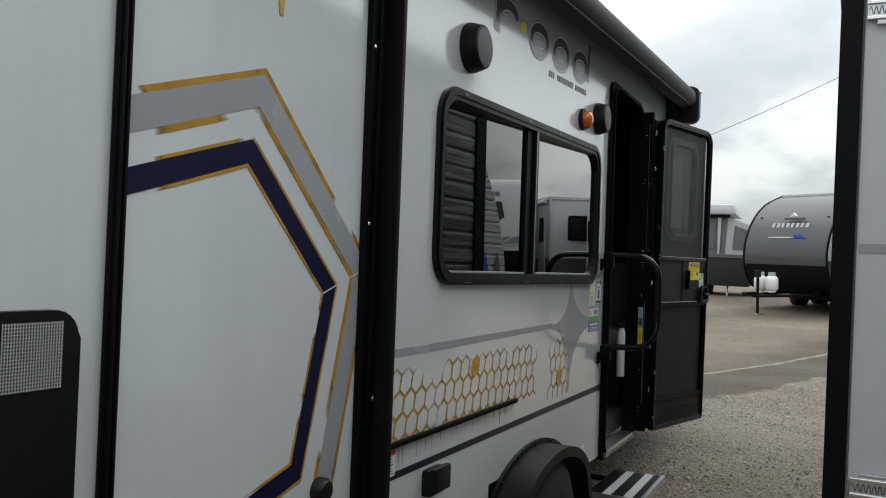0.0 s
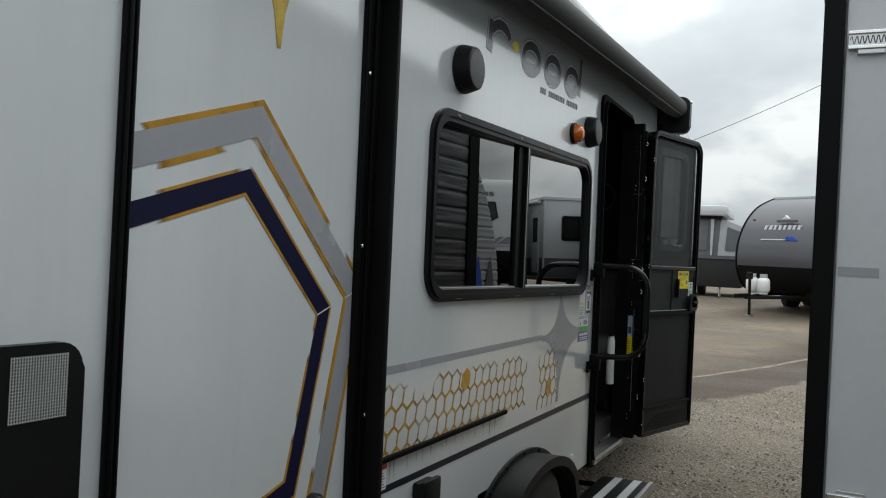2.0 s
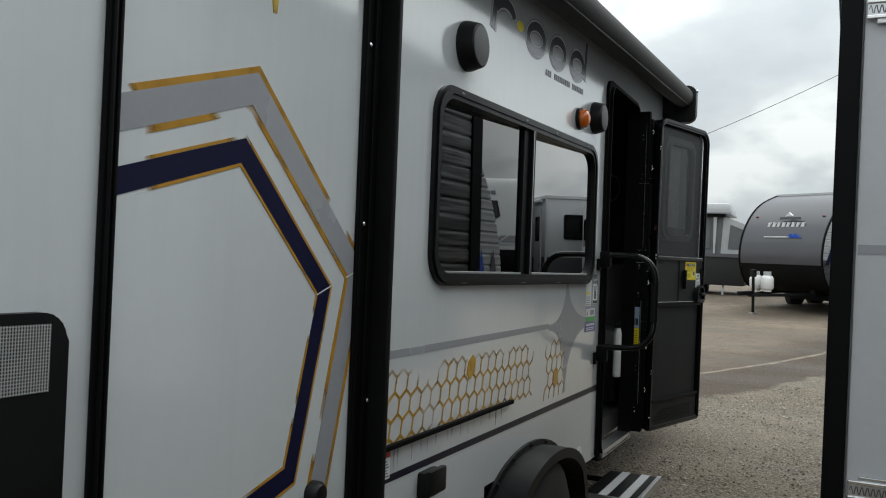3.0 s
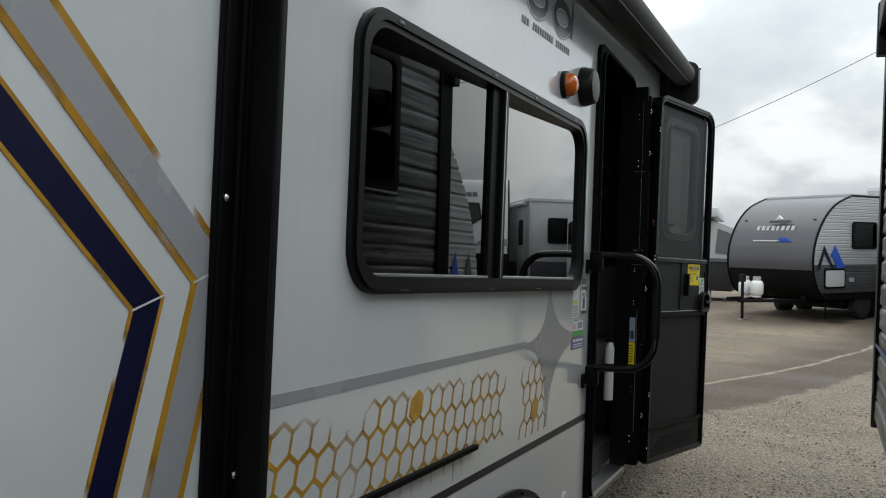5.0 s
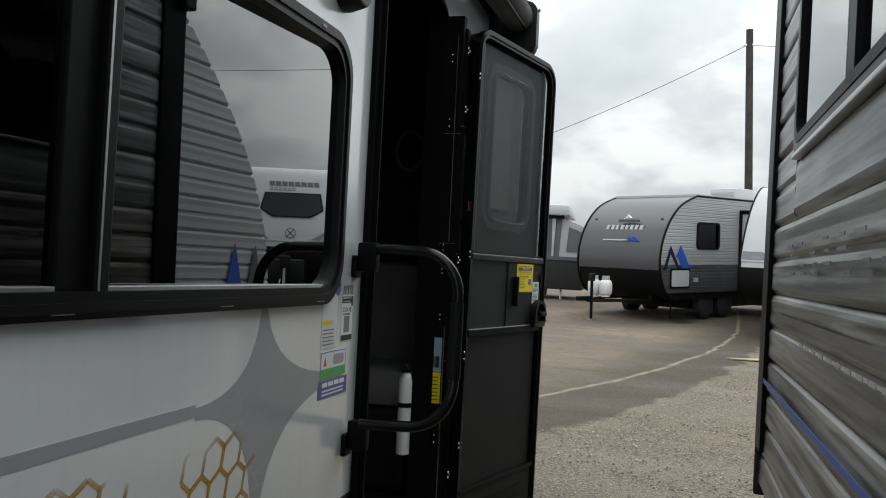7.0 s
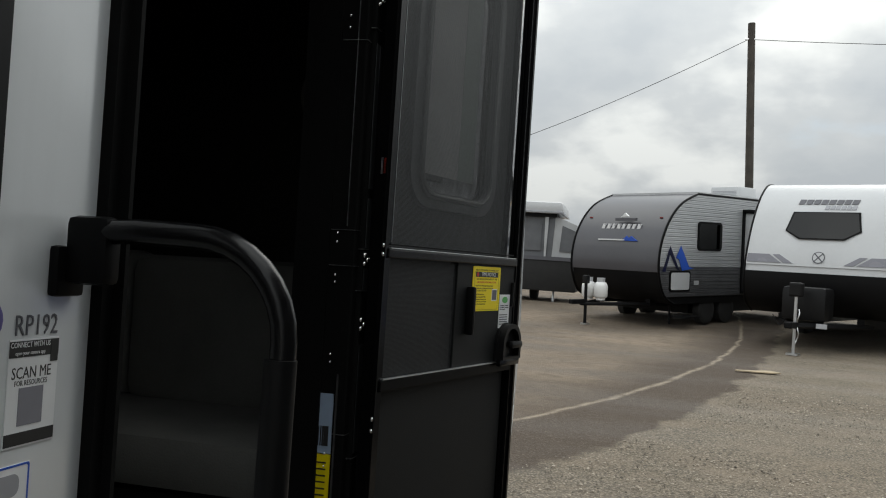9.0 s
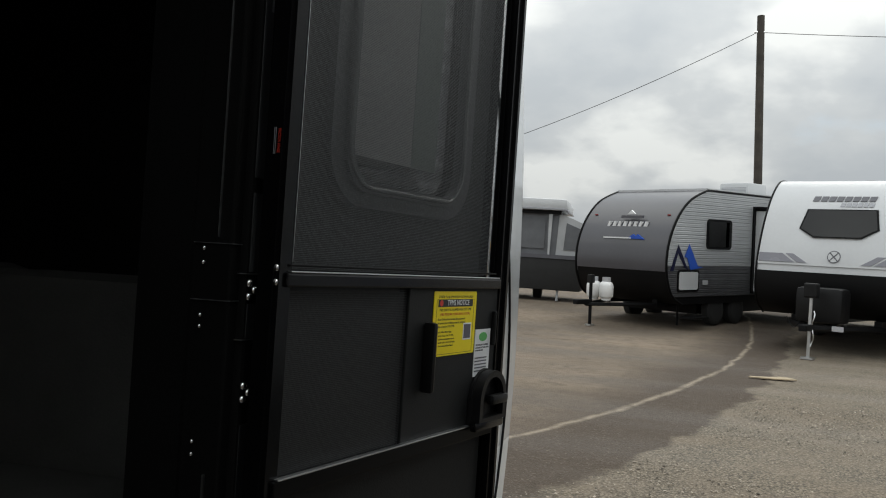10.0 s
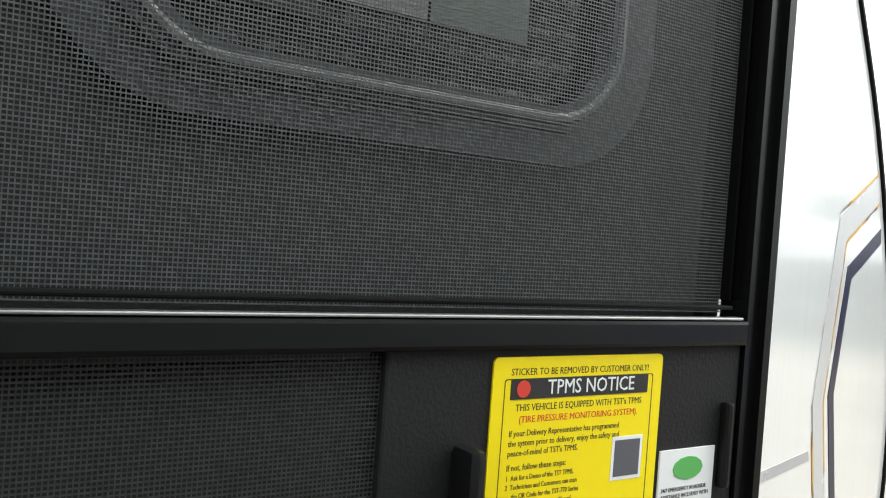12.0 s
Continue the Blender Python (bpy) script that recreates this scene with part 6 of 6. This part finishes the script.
    # black block added to fill the shaded space below the floor
    part("underbody", box((-W2 + 0.3, 2.7, 0.24), (W2 - 0.3, BACK, 0.5)), cap_black, root, "dark block standing in for the shade under the body")
    part("chassis", box((0.6, 1.5, 0.42), (0.72, BACK, 0.62)), cap_black, root)
    part("chassis", box((-0.72, 1.5, 0.42), (-0.6, BACK, 0.62)), cap_black, root)
    part("corner_jack", tube([(0.9, 2.0, 0.62), (0.9, 2.0, 0.02)], 0.025, 8), cap_black, root)
    part("entry_step", box((W2 - 0.1, 1.75, 0.2), (W2 + 0.25, 2.35, 0.24)), cap_black, root)
    air_conditioner(root, 5.6, ROOF + 0.05, 0.8)


def build_white_trailer(root):
    W2, BACK, ROOF = 1.25, 8.0, 3.02
    knots = [(1.75, 0.62), (1.38, 0.8), (1.22, 1.15), (1.26, 1.6), (1.5, 2.2), (1.85, 2.7), (2.25, 3.0), (2.6, 3.06)]
    curve = nose_line(knots, 28)

    def front(z):
        for (ya, za), (yb, zb) in zip(curve, curve[1:]):
            if za <= z <= zb:
                return ya + (yb - ya) * (z - za) / max(1e-6, zb - za)
        return curve[-1][0]

    part("body_core", prism(curve + [(BACK, ROOF), (BACK, 0.62)], -W2 + 0.02, W2 - 0.02), far_white, root, "white smooth trailer body")
    up = [p for p in curve if p[1] >= 1.36]
    lo = [p for p in curve if p[1] <= 1.42]
    part("nose_cap", prism([(y - 0.02, z) for y, z in up] + [(y + 0.03, z) for y, z in up[::-1]], -W2, W2), far_white, root, "white moulded nose cap", True)
    part("nose_skirt", prism([(y - 0.022, z) for y, z in lo] + [(y + 0.03, z) for y, z in lo[::-1]], -W2, W2), cap_black, root, "black lower nose", True)
    for s in (-1, 1):
        part("edge_trim", tube([(s * W2, y - 0.015, z) for y, z in curve] + [(s * W2, BACK, ROOF)], 0.02, 8), black_trim, root, "black edge trim", True)
        part("lower_wall", box((s * W2 - 0.01, 1.7, 0.62), (s * W2 + 0.01, BACK, 1.25)), cap_black, root, "black lower side wall")

    def on_nose(pts, z, out=0.03):
        """Flat pieces that lean with the nose round the height z."""
        lean = (front(z + 0.1) - front(z - 0.1)) / 0.2
        bm = bmesh.new()
        lo_v = [bm.verts.new((x, front(z) + lean * (q - z) - out, q)) for x, q in pts]
        hi_v = [bm.verts.new((x, front(z) + lean * (q - z) + 0.02, q)) for x, q in pts]
        bm.faces.new(lo_v)
        bm.faces.new(hi_v)
        for i in range(len(pts)):
            k = (i + 1) % len(pts)
            bm.faces.new((lo_v[i], lo_v[k], hi_v[k], hi_v[i]))
        return bm

    for s in (-1, 1):
        part("grey_print", on_nose([(s * 1.22, 1.52), (s * 0.62, 1.52), (s * 0.84, 1.67), (s * 1.22, 1.67)], 1.6), logo_grey, root, "grey angular print")
        part("grey_print", on_nose([(s * 0.58, 1.52), (s * 0.42, 1.52), (s * 0.66, 1.67), (s * 0.78, 1.67)], 1.6), logo_grey, root, "grey angular print")
    hexw = [(-0.60, 2.12), (-0.36, 1.98), (0.36, 1.98), (0.60, 2.12), (0.53, 2.45), (-0.53, 2.45)]
    wf = part("nose_window", on_nose([(x * 1.05, 2.22 + (z - 2.22) * 1.08) for x, z in hexw], 2.22, 0.035), black_trim, root, "black hexagonal nose window")
    part("pane", on_nose(hexw, 2.22, 0.042), dark_glass, wf)
    for i in range(8):
        x0 = -0.52 + 0.128 * i
        part("logo_stroke", on_nose([(x0, 2.62), (x0 + 0.10, 2.62), (x0 + 0.125, 2.71), (x0 + 0.02, 2.71)], 2.62, 0.04), dark_ink, root, "dark logo stroke")
    for i in range(6):
        x0 = -0.05 + 0.09 * i
        part("logo_stroke", on_nose([(x0, 2.52), (x0 + 0.07, 2.52), (x0 + 0.08, 2.59), (x0 + 0.01, 2.59)], 2.55, 0.036), stripe_grey, root)
    part("emblem", on_nose([(0.105 * math.cos(k * 0.314), 1.64 + 0.105 * math.sin(k * 0.314)) for k in range(20)], 1.62, 0.03), dark_ink, root, "dark ring emblem")
    part("emblem_disc", on_nose([(0.09 * math.cos(k * 0.314), 1.64 + 0.09 * math.sin(k * 0.314)) for k in range(20)], 1.62, 0.034), far_white, root)
    for a in (-1, 1):
        part("emblem_bar", on_nose([(-0.08 * a, 1.57), (-0.066 * a, 1.557), (0.08 * a, 1.71), (0.066 * a, 1.723)], 1.62, 0.038), dark_ink, root)
    for s in (-1, 1):
        part("tongue_beam", tube([(0, 0.0, 0.48), (s * 0.8, 1.8, 0.48)], 0.05, 6), cap_black, root, "black tongue beam")
    j = part("tongue_jack", tube([(0.0, 0.05, 0.03), (0.0, 0.05, 1.0)], 0.026, 12), aluminium, root, "tongue jack")
    part("jack_foot", box((-0.09, -0.04, 0.0), (0.09, 0.14, 0.03)), aluminium, j)
    part("jack_head", box((-0.1, -0.05, 0.95), (0.1, 0.15, 1.18), 0.03), black_plastic, j)
    part("gas_cover", box((-0.36, 0.45, 0.55), (0.36, 1.05, 1.12), 0.09), black_plastic, root, "black moulded gas bottle cover", True)
    part("number_plate", box((0.25, 0.35, 0.45), (0.42, 0.36, 0.53)), pale_grey, root)
    part("coupler", box((-0.06, -0.35, 0.44), (0.06, 0.1, 0.54), 0.02), cap_black, root)
    ch = [(0.06 + 0.02 * math.sin(i), 0.02 * math.cos(i * 1.3), 0.75 - 0.05 * i) for i in range(12)]
    part("safety_chain", tube(ch, 0.01, 6), aluminium, root, "hanging safety chain")
    ch = [(-0.1 - 0.03 * i, -0.1, 0.6 - 0.12 * math.sin(i * 0.5)) for i in range(8)]
    part("safety_chain", tube(ch, 0.008, 6), cap_black, root, "hanging safety chain")
    so = part("slide_out", box((W2, 3.2, 0.85), (W2 + 0.7, 5.9, 2.7), 0.02), slide_grey, root, "grey run-out slide-out")
    part("slide_window", prism(rrect(3.8, 1.6, 5.2, 2.3, 0.1), W2 + 0.7, W2 + 0.72), bright_glass, so, "dark slide-out window")
    part("side_window", prism(rrect(2.2, 1.6, 2.9, 2.3, 0.1), W2, W2 + 0.02), bright_glass, root, "dark side window")
    tyre_pair(root, W2 - 0.2, (4.6, 5.45))
    tyre_pair(root, -W2 + 0.2, (4.6, 5.45))
    part("chassis", box((0.6, 1.6, 0.42), (0.72, BACK, 0.62)), cap_black, root)
    part("chassis", box((-0.72, 1.6, 0.42), (-0.6, BACK, 0.62)), cap_black, root)
    part("roof_vent", lathe([(0.0, 0.22), (0.06, 0.22), (0.1, 0.12), (0.11, 0.02)], (0.12, 3.1, ROOF), "z", 20), black_plastic, root, "black roof vent", True)
    air_conditioner(root, 5.6, ROOF)


def build_box_trailer(root):
    """A plain grey trailer of which only one corner shows, mirrored in the window."""
    w, back, lo, hi = 1.2, 6.0, 0.55, 3.1
    part("body", box((-w, 0, lo), (w, back, hi), 0.06), siding_silver, root, "dull grey box body", True)
    part("lower_wall", box((-w - 0.006, -0.006, lo + 0.02), (w + 0.006, back, 1.2), 0.03), cap_grey, root, "darker grey lower wall")
    for x in (-w, w):
        part("corner_trim", box((x - 0.03, -0.03, lo), (x + 0.03, 0.03, hi), 0.01), aluminium, root)
    part("roof_edge", box((-w - 0.05, -0.05, hi - 0.06), (w + 0.05, back, hi + 0.05), 0.02), far_white, root, "white roof edge")
    f = part("front_window", prism(rrect(-0.62, 1.75, 0.62, 2.55, 0.08), -0.03, 0.0, "y"), black_trim, root, "dark front window")
    part("pane", prism(rrect(-0.56, 1.81, 0.56, 2.49, 0.06), -0.036, -0.03, "y"), dark_glass, f)
    d = part("side_door", box((w, 0.5, 0.7), (w + 0.03, 1.25, 2.75), 0.01), far_white, root, "pale side door")
    part("pane", prism(rrect(0.62, 1.7, 1.13, 2.5, 0.06), w + 0.03, w + 0.036), dark_glass, d)
    part("awning_roller", tube([(w + 0.08, 0.3, hi - 0.1), (w + 0.08, back - 0.3, hi - 0.1)], 0.07, 10), far_white, root, "rolled white awning", True)
    tyre_pair(root, w - 0.15, (3.0, 3.8))
    tyre_pair(root, -w + 0.15, (3.0, 3.8))
    part("chassis", box((-0.5, -0.8, 0.42), (0.5, back, 0.55)), cap_black, root)
    part("tongue_jack", tube([(0, -0.7, 0.0), (0, -0.7, 0.9)], 0.035, 10), cap_black, root)


def build_tent_trailer(root):
    part("base", box((-2.2, 0, 0.28), (2.2, 2.2, 1.15), 0.05), rubber, root, "dark camper base", True)
    part("skirt_strip", box((-2.22, -0.02, 1.1), (2.22, 2.22, 1.2)), dark_ink, root)
    part("canvas", prism([(-1.5, 1.2), (1.5, 1.2), (1.55, 2.35), (-1.55, 2.35)], 0.1, 2.1, "y"), tent_grey, root, "grey tent canvas")
    for s in (-1, 1):
        part("bunk_canvas", prism([(s * 1.55, 2.3), (s * 2.95, 1.75), (s * 2.95, 1.2), (s * 1.5, 1.2)], 0.12, 2.08, "y"), tent_white, root, "pale bunk-end canvas")
        part("bunk_window", prism([(s * 1.75, 2.05), (s * 2.6, 1.72), (s * 2.6, 1.35), (s * 1.7, 1.35)], 0.095, 0.12, "y"), tent_grey, root, "grey mesh window")
        part("bunk_board", box((min(s * 1.5, s * 3.0), 0.05, 1.12), (max(s * 1.5, s * 3.0), 2.15, 1.2)), dark_ink, root)
    for x in (-1.3, -0.45, 0.45, 1.3):
        part("canvas_fold", prism([(x, 1.2), (x + 0.05, 1.2), (x + 0.08, 2.34), (x - 0.02, 2.34)], 0.03, 0.1, "y"), tent_white, root, "pale canvas seam fold")
    part("roof_shadow_gap", box((-1.6, 0.02, 2.26), (1.6, 0.09, 2.35)), cap_black, root)
    part("front_window", prism([(-1.2, 1.35), (1.2, 1.35), (1.2, 2.1), (-1.2, 2.1)], 0.07, 0.1, "y"), tent_grey, root)
    part("canvas_seam", box((-0.03, 0.06, 1.2), (0.03, 0.1, 2.35)), tent_white, root)
    part("roof", box((-1.75, -0.08, 2.35), (1.75, 2.3, 2.66), 0.1), far_white, root, "white moulded roof", True)
    part("roof_rail", box((-1.77, -0.1, 2.36), (1.77, 2.32, 2.40)), stripe_grey, root)
    for x in (-1.6, 1.6):
        part("corner_jack", tube([(x, 0.3, 0.55), (x, 0.2, 0.0)], 0.03, 8), aluminium, root, "stabiliser leg")
    tyre_pair(root, -1.0, (1.1,), 0.3)
    tyre_pair(root, 1.0, (1.1,), 0.3)


def on_lot(x, y, rz, s=1.0, dz=0.0):
    return pose(x, y, rise(y) + dz, 0, 0, rz) @ Matrix.Scale(s, 4)


grey_one = thing("travel_trailer", on_lot(-2.78, 22.26, -33, 1.03) @ pose(0, 0, 0, 2.4), "grey travel trailer with silver fluted sides and gas bottles", "travel trailer")
build_grey_trailer(grey_one)
white_one = thing("travel_trailer", on_lot(1.33, 19.41, -22, 1.1), "white travel trailer with black lower nose and hexagonal window", "travel trailer", group="white trailers across the lot")
build_white_trailer(white_one)
copy_thing(white_one, on_lot(6.45, 18.07, -24, 1.06))
box_one = thing("travel_trailer", on_lot(6.13, 25.7, -38), "grey box-shaped travel trailer with dark front window", "travel trailer")
build_box_trailer(box_one)
tent = thing("folding_camper", on_lot(-5.95, 27.2, 4, 1.08), "folded-out tent camper with grey canvas and white roof", "camper")
build_tent_trailer(tent)


# ---- utility pole, cables, board ----
def build_pole():
    base = rise(36)
    p = tagged(part("utility_pole", tube([(1.62, 36, base), (1.45, 36, 5.0), (1.2, 36, 11.06)], 0.17, 14, taper=0.13), pole_wood, None, "", True), "tall weathered wooden utility pole", "utility pole")
    part("pole_bolt", tube([(1.0, 35.95, 10.45), (1.35, 35.95, 10.45)], 0.04, 8), bright_metal, p)
    for name, a, b, sag in (("left", (1.1, 36, 10.45), (-13.8, 38, 4.8), 0.45), ("right", (1.3, 36, 10.45), (26.0, 34, 10.3), 0.5)):
        pts = []
        for i in range(25):
            s = i / 24
            q = Vector(a).lerp(Vector(b), s)
            q.z -= sag * 4 * s * (1 - s)
            pts.append(q)
        tagged(part("overhead_cable", tube(pts, 0.011, 6), rubber, None), "thin black overhead cable slung from the pole", "cable")


build_pole()
bd = part("wooden_board", prism([(-0.3, -0.11), (-0.05, -0.1), (0.12, -0.06), (0.33, 0.03), (0.27, 0.14), (0.2, 0.2), (0.12, 0.17), (-0.02, 0.06), (-0.28, -0.04)], 0.0, 0.015, "z"), wet_wood)
bd.matrix_world = pose(0.5, 16.25, rise(16.25) + 0.008, 1.0, 0, 0)
tagged(bd, "pale loose board lying on the dirt", "board")


# ---- loose stones of the gravel ----
def build_gravel():
    """Single stones on the near gravel, too many to count, in one mesh."""
    rng = np.random.default_rng(5)
    n = 26000
    y = 3.4 + 11.5 * rng.random(n) ** 1.35
    x = -2.2 + 5.2 * rng.random(n)
    track = -2.35 + 1.02 * np.sqrt(np.maximum(y - 8.7, 0)) + 0.1 + 0.3 * (rng.random(n) - 0.5)
    keep = (x > track)
    x, y = x[keep], y[keep]
    n = len(x)
    size = 0.005 + 0.009 * rng.random(n) ** 3
    z = np.array([rise(v) for v in y])
    unit = np.array([(1, 0, 0), (0, 1, 0), (-1, 0, 0), (0, -1, 0), (0, 0, 0.7), (0.7, 0.7, 0.15), (-0.7, 0.6, 0.2), (0, 0, -0.5)])
    faces = np.array([(0, 5, 4), (5, 1, 4), (1, 6, 4), (6, 2, 4), (2, 3, 4), (3, 0, 4), (5, 0, 7), (1, 5, 7), (6, 1, 7), (2, 6, 7), (3, 2, 7), (0, 3, 7)])
    pts = unit[None] * size[:, None, None] * (0.7 + 0.6 * rng.random((n, 8, 3)))
    ang = rng.random(n) * 6.283
    c, s = np.cos(ang)[:, None], np.sin(ang)[:, None]
    px, py = pts[..., 0] * c - pts[..., 1] * s, pts[..., 0] * s + pts[..., 1] * c
    verts = np.stack([px + x[:, None], py + y[:, None], pts[..., 2] + (z + size * 0.2)[:, None]], -1).reshape(-1, 3)
    tris = (faces[None] + 8 * np.arange(n)[:, None, None]).reshape(-1, 3)
    me = bpy.data.meshes.new("gravel_stones")
    me.from_pydata(verts.tolist(), [], tris.tolist())
    m = material("loose_stone", (0.3, 0.27, 0.225), 0.85, vary=0.1, scale=20, grain=200, bump=0.05)
    t = m.node_tree
    b = t.nodes["Principled BSDF"]
    geo = t.nodes.new("ShaderNodeNewGeometry")
    rmp = t.nodes.new("ShaderNodeValToRGB")
    rmp.color_ramp.elements[0].color = (0.09, 0.077, 0.06, 1)
    rmp.color_ramp.elements[1].color = (0.46, 0.40, 0.32, 1)
    e = rmp.color_ramp.elements.new(0.5)
    e.color = (0.24, 0.205, 0.165, 1)
    t.links.new(geo.outputs["Random Per Island"], rmp.inputs["Fac"])
    t.links.new(rmp.outputs["Color"], b.inputs["Base Color"])
    me.materials.append(m)
    tagged(new("gravel_stones", me), "loose grey and tan gravel stones on the lot", "gravel", kind="stuff")


build_gravel()
